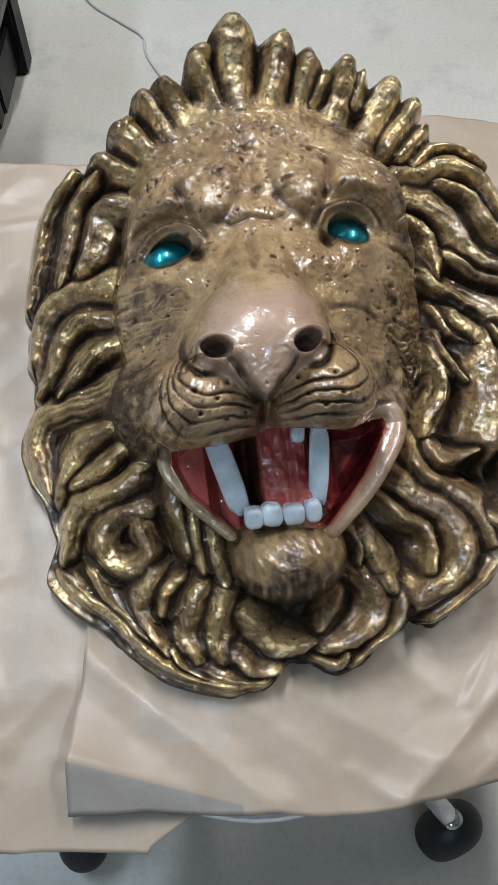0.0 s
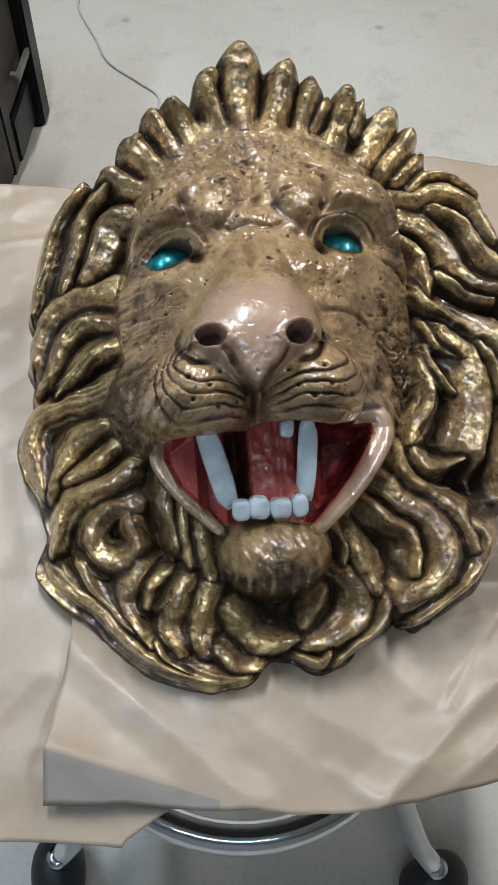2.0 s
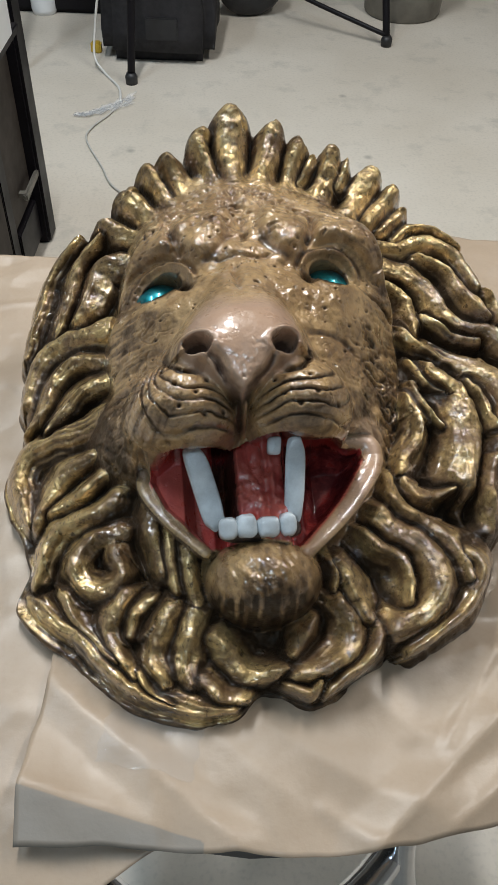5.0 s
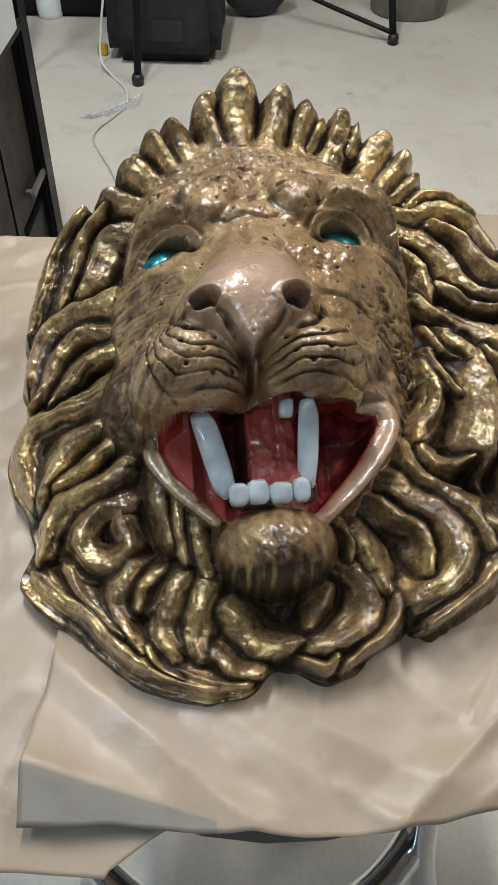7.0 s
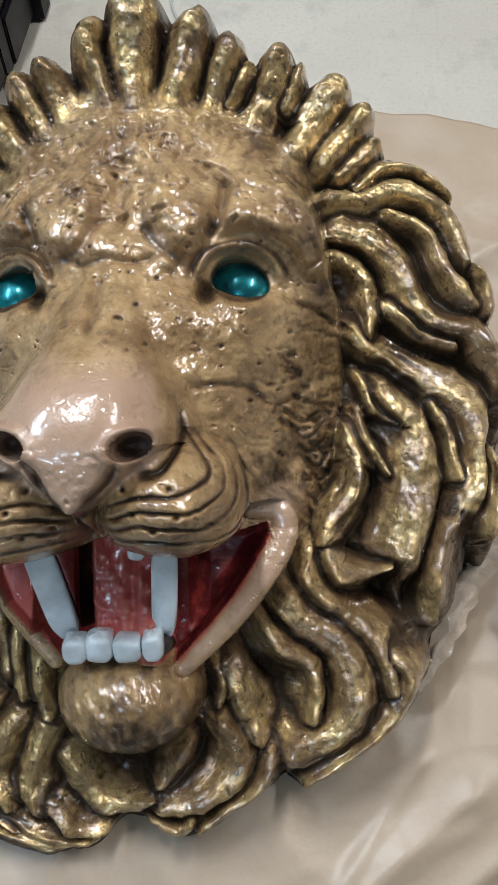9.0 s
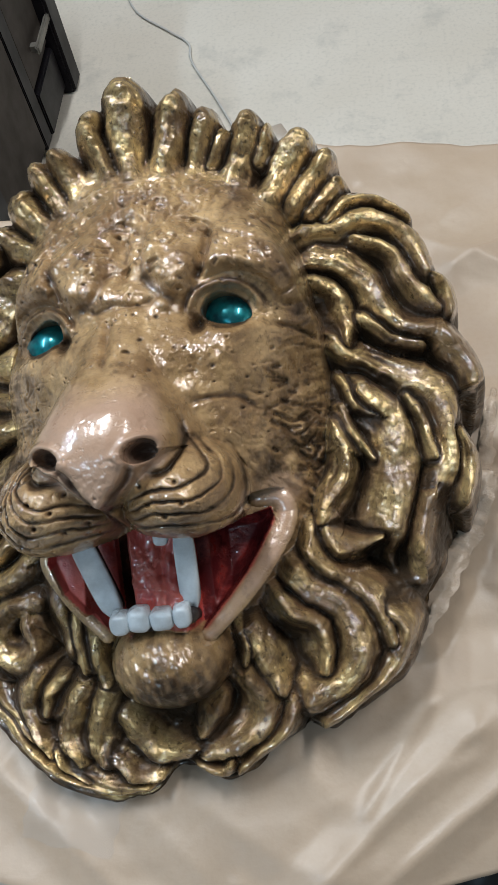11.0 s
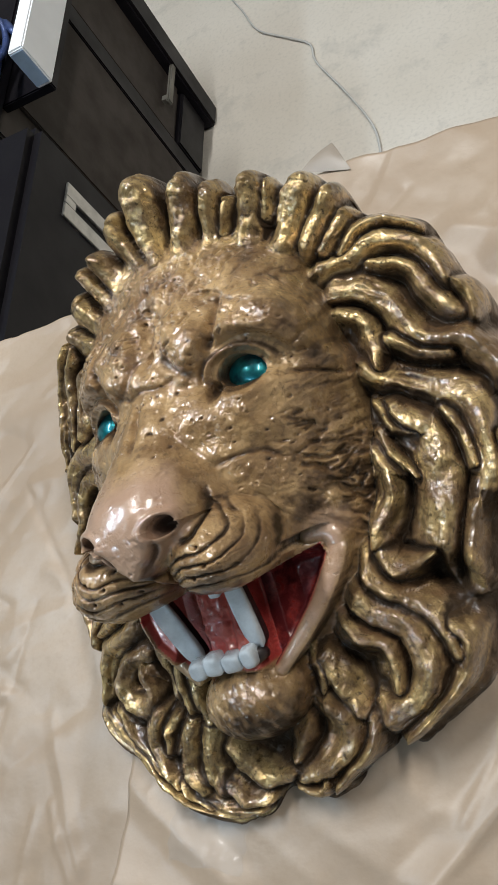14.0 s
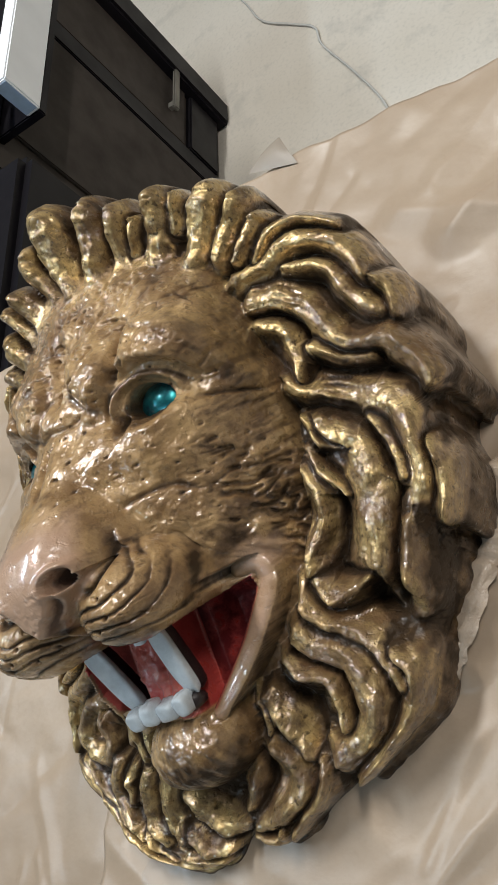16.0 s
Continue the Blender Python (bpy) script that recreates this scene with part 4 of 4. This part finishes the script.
    # shade of the deep right side of the mouth, painted dark
    glaze_shade = np.where((sd < -1) & ~tongue_area & (U > 20), 0.82, glaze_shade)
    glaze_shade = np.where(lip > 0.25, glaze_shade * 0.25, glaze_shade)
    pink = np.where(tongue_area | (sd < -1) & (U < -22), 1.0, pink)
    red = np.where(tongue_area, np.clip(0.86 - 0.2 * rough, 0.65, 1), np.where((sd < -1) & (U < -22), 0.86, red))
    # shade in the gap beside the tongue, painted dark
    gap_shade = (sd < 0) & (np.abs(U + 10) < 4.5) & (Q > -46)
    glaze_shade = np.where(gap_shade, 0.9, glaze_shade)
    red = np.where(gap_shade, 0.35, red)

    roof, _, _ = nearest(U, Q, np.array(mouth[:10], float), 20.0)
    under_lip = np.where(sd < 0, np.exp(-roof / 4.0), 0) * np.clip((50 - U) / 10, 0, 1) * np.clip((U + 40) / 8, 0, 1)
    red = np.where((sd < 0) & (roof < 3), 1.0, red)
    Q = Q + 11 * under_lip
    ct, st = math.cos(TILTED), math.sin(TILTED)
    V, H = Q * ct - N * st, Q * st + N * ct
    H = np.maximum(H, -1.0)
    P = np.stack([U, V, H], -1)
    # skirt: the plaque's edge rounds over and drops to the paper
    edge = P[:, -1]
    out = np.stack([np.cos(ang), np.sin(ang) * 0.9, 0 * ang], -1)
    skirt = []
    for f, o in ((0.93, 0.9), (0.75, 1.4), (0.5, 1.2), (0.25, 0.4), (0.06, -0.8), (0.0, -2.5)):
        s = edge + out * (o + 4.5 * (1 - f) * np.clip(np.cos(ang), 0, 1))[:, None]
        s[:, 2] = edge[:, 2] * f - (1 - f) * 1.0
        skirt.append(s)
    P = np.concatenate([P, np.stack(skirt, 1)], 1)
    ns = len(skirt)
    grow = lambda a, fill: np.concatenate([a, np.repeat(np.full((na, 1), fill) if fill is not None else a[:, -1:], ns, 1)], 1)
    across = np.where(is_hair, across, turn * 55)
    run = np.where(is_hair, run, away)
    attrs = {"across": grow(across, None), "run": grow(run, None), "gild": grow(gild, 0.8), "pink": grow(pink * 1.0, 0.0), "red": grow(red * 1.0, 0.0), "glaze_shade": grow(glaze_shade, 0.75)}
    nt = nr + ns
    verts = (P.reshape(-1, 3) * 0.001).tolist()
    faces = [(i * nt + j, i * nt + j + 1, ((i + 1) % na) * nt + j + 1, ((i + 1) % na) * nt + j) for i in range(na) for j in range(nt - 1)]
    index = [0] * len(faces)

    def add(grid, mat, closed=True):
        """A closed patch from an array of points (rings, around, 3), in the tilted axes."""
        base = len(verts)
        g = np.array(grid, float)
        a, b = g.shape[:2]
        flat = g.reshape(-1, 3)
        verts.extend((np.stack([flat[:, 0], flat[:, 1] * ct - flat[:, 2] * st, flat[:, 1] * st + flat[:, 2] * ct], -1) * 0.001).tolist())
        for i in range(a - 1):
            for j in range(b):
                faces.append((base + i * b + j, base + i * b + (j + 1) % b, base + (i + 1) * b + (j + 1) % b, base + (i + 1) * b + j))
                index.append(mat)

    def blob(centre, axes, power, mat, rings=14, around=20, seed=0):
        """A rounded block: axes are three half-length vectors."""
        c, (ax, ay, az) = np.array(centre, float), [np.array(v, float) for v in axes]
        th = np.linspace(-math.pi / 2, math.pi / 2, rings)[:, None]
        ph = np.linspace(0, 2 * math.pi, around, endpoint=False)[None, :]
        sg = lambda v: np.sign(v) * np.abs(v) ** power
        x, y, z = sg(np.cos(th)) * sg(np.cos(ph)), sg(np.cos(th)) * sg(np.sin(ph)), sg(np.sin(th)) + 0 * ph
        w = 1 + (0.0 if power == 1.0 else 0.05) * np.sin(3 * ph + seed) * np.cos(4 * th + seed)
        add(c + w[..., None] * (x[..., None] * ax + y[..., None] * ay + z[..., None] * az), mat)

    for eu, eq, en in eyes:
        blob((eu, eq - 2.0, en), ((14.6, 0, 0), (0, 13.0, 0), (0, 0, 14.0)), 1.0, 1, 24, 36)
    # lower front teeth, the long canines, and the stub above
    for k, (tu, tq, w, h) in enumerate(((-11.0, -46, 4.2, 4.6), (-3.0, -45.5, 4.6, 5.0), (6.4, -46.5, 4.9, 4.4), (14.9, -46, 3.7, 4.9))):
        blob((tu, tq, 105), ((w, 0, 0), (0, -1, 6), (0, h, 1.5)), 0.55, 2, 14, 24, k)
    # dark blocks behind the teeth stand in for shade in the gaps
    blob((3.5, -47.5, 100), ((18.5, 0, 0), (0, 4.6, 0), (0, 0, 6.4)), 0.7, 3, 10, 20, 2)
    blob((-19.8, -26.5, 100), ((5.2, 1.1, 0), (0, 0.8, 3.2), (5.0, -18.0, -4.0)), 0.55, 2, 18, 28, 1)
    blob((-19.4, -26.5, 95), ((3.9, 1.0, 0), (0, 0.8, 6.0), (4.8, -17.5, -4.0)), 0.6, 3, 14, 24, 3)
    blob((19.6, -27.0, 107), ((4.4, -0.5, 0), (0, 0.8, 3.2), (-1.2, -17.5, -6.5)), 0.55, 2, 18, 28, 4)
    blob((20.0, -27.0, 102), ((3.2, -0.5, 0), (0, 0.8, 6.5), (-1.0, -17.0, -6.5)), 0.6, 3, 14, 24, 7)
    blob((11.5, -12.0, 111), ((3.2, 0, 0), (0.4, 4.0, 1), (0, -1, 4.0)), 0.6, 2, 10, 16, 5)

    me = bpy.data.meshes.new("lion_head")
    me.from_pydata(verts, [], faces)
    for mat in (PAINT, EYE, TOOTH, TOOTH_GAP):
        me.materials.append(mat)
    me.polygons.foreach_set("material_index", index)
    me.polygons.foreach_set("use_smooth", [True] * len(faces))
    total = len(verts)
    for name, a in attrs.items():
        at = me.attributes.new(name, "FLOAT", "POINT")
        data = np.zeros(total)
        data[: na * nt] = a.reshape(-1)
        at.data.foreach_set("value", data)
    ob = new("lion_head", me)
    ob.matrix_world = LION
    return tagged(ob, "gilded lion head plaque with open mouth and teal glass eyes", "sculpture")


lion_head()


# ---- dark furniture behind the stool ----
def cabinet():
    c = thing("cabinet", "low dark stained cabinet standing on the concrete floor", "cabinet")
    part("body", box_bm(-1.05, 0.93, 0.03, -0.452, 1.43, 0.505, 0.003), BROWNBLACK, c)
    part("top", box_bm(-1.06, 0.92, 0.505, -0.44, 1.49, 0.522, 0.003), BLACK, c)
    part("ledge", box_bm(-0.45, 0.968, 0.490, -0.366, 1.25, 0.503, 0.002), BLACK, c)
    part("corner_post", box_bm(-0.50, 1.43, 0.0, -0.425, 1.487, 0.505, 0.006), BLACK, c, "black squared corner post")
    part("corner_post", box_bm(-1.05, 1.43, 0.0, -0.99, 1.487, 0.505, 0.006), BLACK, c, "black squared corner post")
    part("upright", box_bm(-0.462, 1.25, 0.02, -0.444, 1.288, 0.505, 0.002), BLACK, c, "black upright between two side boards")
    part("side_panel", box_bm(-0.458, 1.29, 0.115, -0.446, 1.428, 0.50, 0.002), BROWNBLACK, c)
    part("bottom_rail", box_bm(-0.462, 1.29, 0.02, -0.440, 1.428, 0.105, 0.003), BLACK, c)
    part("side_panel", box_bm(-0.458, 1.0, 0.03, -0.446, 1.248, 0.50, 0.002), BROWNBLACK, c)
    bm = box_bm(-0.436, 1.335, 0.150, -0.428, 1.462, 0.166, 0.003)
    for y in (1.350, 1.447):
        box_bm(-0.447, y - 0.006, 0.153, -0.434, y + 0.006, 0.163, 0.0, bm)
    part("handle", bm, GREYTIN, c, "dull grey flat bar handle")


cabinet()


def case():
    c = thing("tool_case", "black upright tool case with a steel pull plate", "case")
    part("body", box_bm(-0.80, 0.48, 0.0, -0.36, 0.885, 0.52, 0.012), BLACK, c)
    bm = bmesh.new()
    # plate with a slot through it
    for y0, z0, y1, z1 in ((0.782, 0.325, 0.803, 0.455), (0.815, 0.325, 0.836, 0.455), (0.803, 0.325, 0.815, 0.345), (0.803, 0.435, 0.815, 0.455)):
        box_bm(-0.3605, y0, z0, -0.3565, y1, z1, 0.0008, bm)
    part("pull_plate", bm, STEEL, c, "brushed steel plate with a slot")


case()


def carton():
    b = thing("white_carton", "slim white carton standing on edge on the dark ledge", "box")
    part("body", box_bm(-0.386, 0.966, 0.5035, -0.362, 1.20, 0.562, 0.002), WHITECARD, b)
    # bluish light on the front face, put in as a pale blue panel
    part("tinted_front", box_bm(-0.384, 0.9645, 0.508, -0.364, 0.9658, 0.558), PALEBLUE, b, "front face with its bluish light painted in")


carton()
bm = bmesh.new()
for k in range(8):
    p = [(-0.47 + 0.03 * math.sin(k * 2.1 + a) + 0.008 * k * math.cos(a), 1.02 + 0.07 * math.cos(k * 1.3 + 1.4 * a), 0.527 + 0.012 * k * (0.5 + 0.4 * math.sin(a * 2 + k))) for a in np.linspace(0, 5, 7)]
    tube_bm(p, 0.005, 8, False, bm, 4)
tagged(part("wire_bundle", bm, BLUEWIRE, None, "", True), "tangled dark blue wires on the dark cabinet", "wires")


# ---- things on the far floor ----
def bag():
    b = thing("tool_bag", "black nylon tool bag standing on the floor", "bag")
    bm = box_bm(-0.46, 2.375, 0.0, -0.14, 2.68, 0.27, 0.035)
    bmesh.ops.subdivide_edges(bm, edges=bm.edges[:], cuts=3, use_grid_fill=True)
    for v in bm.verts:
        v.co += 0.010 * Vector((noise.noise(v.co * 9), noise.noise(v.co * 9 + Vector((5, 0, 0))), noise.noise(v.co * 7))) * min(1, v.co.z * 20)
    part("body", bm, NYLON, b, "", True)
    part("handle", tube_bm([(-0.40, 2.58, 0.25), (-0.36, 2.58, 0.33), (-0.24, 2.58, 0.33), (-0.20, 2.58, 0.25)], 0.012, 8), NYLON, b, "", True)
    part("patch", box_bm(-0.33, 2.364, 0.07, -0.24, 2.378, 0.13, 0.003), RUBBER, b, "shiny grey front patch")
    part("buckle", box_bm(-0.505, 2.44, 0.0, -0.475, 2.465, 0.03, 0.004), YELLOW, b, "yellow plastic clip")


bag()


def hand_truck():
    h = thing("hand_truck_wheel", "black rubber wheel with a pale metal rim", "wheel")
    m = pose(-0.05, 2.80, 0.115, 90, 0, 12)
    part("tyre", lathe_bm([(0.065, -0.03), (0.10, -0.03), (0.115, -0.015), (0.115, 0.015), (0.10, 0.03), (0.065, 0.03)], 36, m), RUBBER, h, "", True)
    part("rim", lathe_bm([(0.03, -0.024), (0.06, -0.034), (0.068, -0.032), (0.068, 0.03), (0.03, 0.024)], 32, m), STEEL, h, "pale metal rim", True)
    part("hub", lathe_bm([(0.006, -0.05), (0.022, -0.05), (0.026, -0.03), (0.026, 0.03), (0.006, 0.03)], 20, m), RUBBER, h, "", True)


hand_truck()


def stand():
    s = thing("tripod_stand", "dark metal stand with thin legs on the floor", "stand")
    for foot, top in (((0.373, 2.575, 0.012), (0.30, 2.80, 0.62)), ((-0.36, 2.241, 0.012), (-0.33, 2.36, 0.66)), ((-0.68, 2.285, 0.012), (-0.66, 2.42, 0.62))):
        part("leg", tube_bm([foot, tuple(np.array(foot) * 0.5 + np.array(top) * 0.5), top], 0.011, 10), BLACK, s, "", True)
        part("foot", lathe_bm([(0.006, 0.0), (0.016, 0.0), (0.017, 0.02), (0.012, 0.03), (0.006, 0.03)], 16, pose(foot[0], foot[1], 0)), RUBBER, s, "black rubber foot", True)
    part("brace", tube_bm([(0.373, 2.575, 0.03), (0.17, 2.68, 0.075), (0.0, 2.78, 0.115)], 0.007, 8), BLACK, s, "", True)
    part("top_bar", tube_bm([(-0.66, 2.42, 0.62), (-0.33, 2.36, 0.66), (0.30, 2.80, 0.62)], 0.012, 8), BLACK, s, "", True)


stand()
bucket = thing("tin_bucket", "dull grey tin bucket standing on the floor", "bucket")
part("body", lathe_bm([(0.09, 0.0), (0.118, 0.0), (0.124, 0.008), (0.135, 0.22), (0.130, 0.22), (0.118, 0.012), (0.09, 0.012)], 36, pose(0.45, 2.88, 0)), GREYTIN, bucket, "", True)
part("rim", lathe_bm([(0.131, 0.214), (0.139, 0.214), (0.140, 0.222), (0.131, 0.222)], 36, pose(0.45, 2.88, 0)), STEEL, bucket, "", True)
crate = thing("crate", "black plastic crate standing on the floor", "crate")
part("body", box_bm(-0.95, 2.75, 0.0, -0.50, 3.1, 0.28, 0.015), BLACK, crate)
part("rim", box_bm(-0.96, 2.74, 0.28, -0.49, 3.11, 0.30, 0.006), RUBBER, crate)
jug = thing("white_jug", "small white plastic jug on the floor", "jug")
part("body", lathe_bm([(0.02, 0), (0.036, 0), (0.040, 0.015), (0.040, 0.09), (0.016, 0.12), (0.016, 0.14), (0.008, 0.14)], 24, pose(-0.705, 2.76, 0)), WHITECARD, jug, "", True)
tagged(part("far_case", box_bm(-0.62, 3.15, 0, 0.25, 3.5, 0.35, 0.02), NYLON), "black fabric case lying on the floor at the back", "case")

# cords on the floor
tagged(part("cord", tube_bm([(-0.09, 1.10, 0.004), (-0.088, 1.20, 0.004), (-0.10, 1.27, 0.004), (-0.145, 1.376, 0.004), (-0.20, 1.49, 0.004), (-0.213, 1.551, 0.004), (-0.26, 1.60, 0.004), (-0.33, 1.669, 0.004), (-0.37, 1.76, 0.004), (-0.427, 1.89, 0.004), (-0.425, 1.96, 0.004), (-0.395, 2.03, 0.004), (-0.375, 2.10, 0.005)], 0.0024, 8), CORD, None, "", True), "thin grey cord lying loose on the floor", "cord")
tagged(part("cord", tube_bm([(-0.372, 2.11, 0.006), (-0.39, 2.20, 0.005), (-0.44, 2.29, 0.005), (-0.475, 2.34, 0.03), (-0.47, 2.36, 0.10), (-0.45, 2.37, 0.20), (-0.42, 2.46, 0.29)], 0.0035, 8), WHITEPVC, None, "", True), "white flex running up beside the tool bag", "cord")
n = 24
bm = bmesh.new()
grid = [[bm.verts.new((-0.475 + 0.13 * i / n + 0.01 * math.sin(j * 0.9), 2.02 + 0.10 * (i / n) ** 1.5 + (0.012 + 0.05 * i / n) * (j / n - 0.3) + 0.006 * math.sin(i * 1.1), 0.003 + 0.012 * abs(noise.noise(Vector((i * 0.45, j * 0.45, 0.3)))))) for j in range(n + 1)] for i in range(n + 1)]
for i in range(n):
    for j in range(n):
        bm.faces.new((grid[i][j], grid[i + 1][j], grid[i + 1][j + 1], grid[i][j + 1]))
tagged(part("plastic_wrap", bm, FILM, None, "", True), "crumpled piece of clear wrap on the floor", "wrap")

# tape on the paper before the lion, and a turned-up scrap behind it
bm = bmesh.new()
n = 30
turned = pose(-0.028, 0.088, 0, 0, 0, -9)
grid = []
for i in range(n + 1):
    row = []
    for j in range(n + 1):
        p = turned @ Vector((0.042 * (i / n - 0.5) + 0.0008 * math.sin(j * 0.5), 0.024 * (j / n - 0.5) + 0.0008 * math.sin(i * 0.4), 0))
        row.append(bm.verts.new((p.x, p.y, lie(p.x, p.y) + 0.0008)))
    grid.append(row)
for i in range(n):
    for j in range(n):
        bm.faces.new((grid[i][j], grid[i + 1][j], grid[i + 1][j + 1], grid[i][j + 1]))
tagged(part("tape_strip", bm, TAPE, None, "", True), "short strip of shiny clear tape on the paper", "tape")

# crinkled ridge that stands up beside the plaque
bm = bmesh.new()
way = spline([(0.122, 0.160), (0.133, 0.178), (0.147, 0.207), (0.158, 0.230), (0.166, 0.256), (0.170, 0.285), (0.176, 0.310)], 14)
grid = []
for i, (x, y) in enumerate(way):
    row = []
    fade = 0.15 + 0.85 * math.sin(math.pi * i / (len(way) - 1)) ** 0.7
    for j in range(7):
        w = noise.noise(Vector((i * 0.33, j * 0.5, 1.7)))
        row.append(bm.verts.new((x - 0.001 + fade * ((j - 3) * 0.0018 + 0.003 * w), y - 0.001 - fade * (j - 3) * 0.0008, lie(x, y) + 0.0004 + fade * 0.0034 * math.sin(math.pi * j / 6) * (0.7 + 0.5 * noise.noise(Vector((i * 0.25, 0.2, 0.9)))) + 0.0032 * abs(w))))
    grid.append(row)
for a, b in zip(grid, grid[1:]):
    for j in range(6):
        bm.faces.new((a[j], b[j], b[j + 1], a[j + 1]))
tagged(part("paper_ridge", bm, CRINKLE, None, "", True), "crinkled shiny paper ridge along the plaque's edge", "paper")
bm = bmesh.new()
n = 10
base_a, base_b, tip = Vector((0.027, 0.520, 0.6185)), Vector((0.066, 0.506, 0.6185)), Vector((0.0525, 0.540, 0.6175))
grid = [[bm.verts.new((base_a.lerp(base_b, i / n)).lerp(tip, 0.97 * j / n) + Vector((0, 0, 0.0035 * math.sin(math.pi * j / n) * math.sin(math.pi * (0.2 + 0.6 * i / n))))) for j in range(n + 1)] for i in range(n + 1)]
for i in range(n):
    for j in range(n):
        bm.faces.new((grid[i][j], grid[i + 1][j], grid[i + 1][j + 1], grid[i][j + 1]))
scrap = tagged(part("paper_scrap", bm, KRAFT, None, "", True), "small turned-up corner of paper, its shade painted grey", "paper")
# an even grey tint paints in the scrap's shaded side
back = scrap.data.attributes.new("turned", "FLOAT", "POINT")
back.data.foreach_set("value", [0.55] * len(scrap.data.vertices))


# ---- ceiling lamps ----
def tube_lamp(x, y, turn):
    t = thing("tube_lamp", "long unseen ceiling lamp with a white housing and one lit tube", "ceiling lamp", "ceiling tube lamps")
    m = pose(x, y, 2.6, 0, 0, turn)
    b = box_bm(-0.06, -0.62, -0.06, 0.06, 0.62, 0.0, 0.005)
    bmesh.ops.transform(b, matrix=m, verts=b.verts)
    part("housing", b, WHITECARD, t)
    part("tube", tube_bm([m @ Vector((0, -0.58, -0.078)), m @ Vector((0, 0.58, -0.078))], 0.013, 12), TUBE, t, "lit fluorescent tube", True)


tube_lamp(-0.35, 1.25, 0)
tube_lamp(-1.25, 0.55, 0)
tube_lamp(1.15, 0.95, 0)
# unseen housing to go with the added fill light
tube_lamp(-0.2, -1.2, 90)
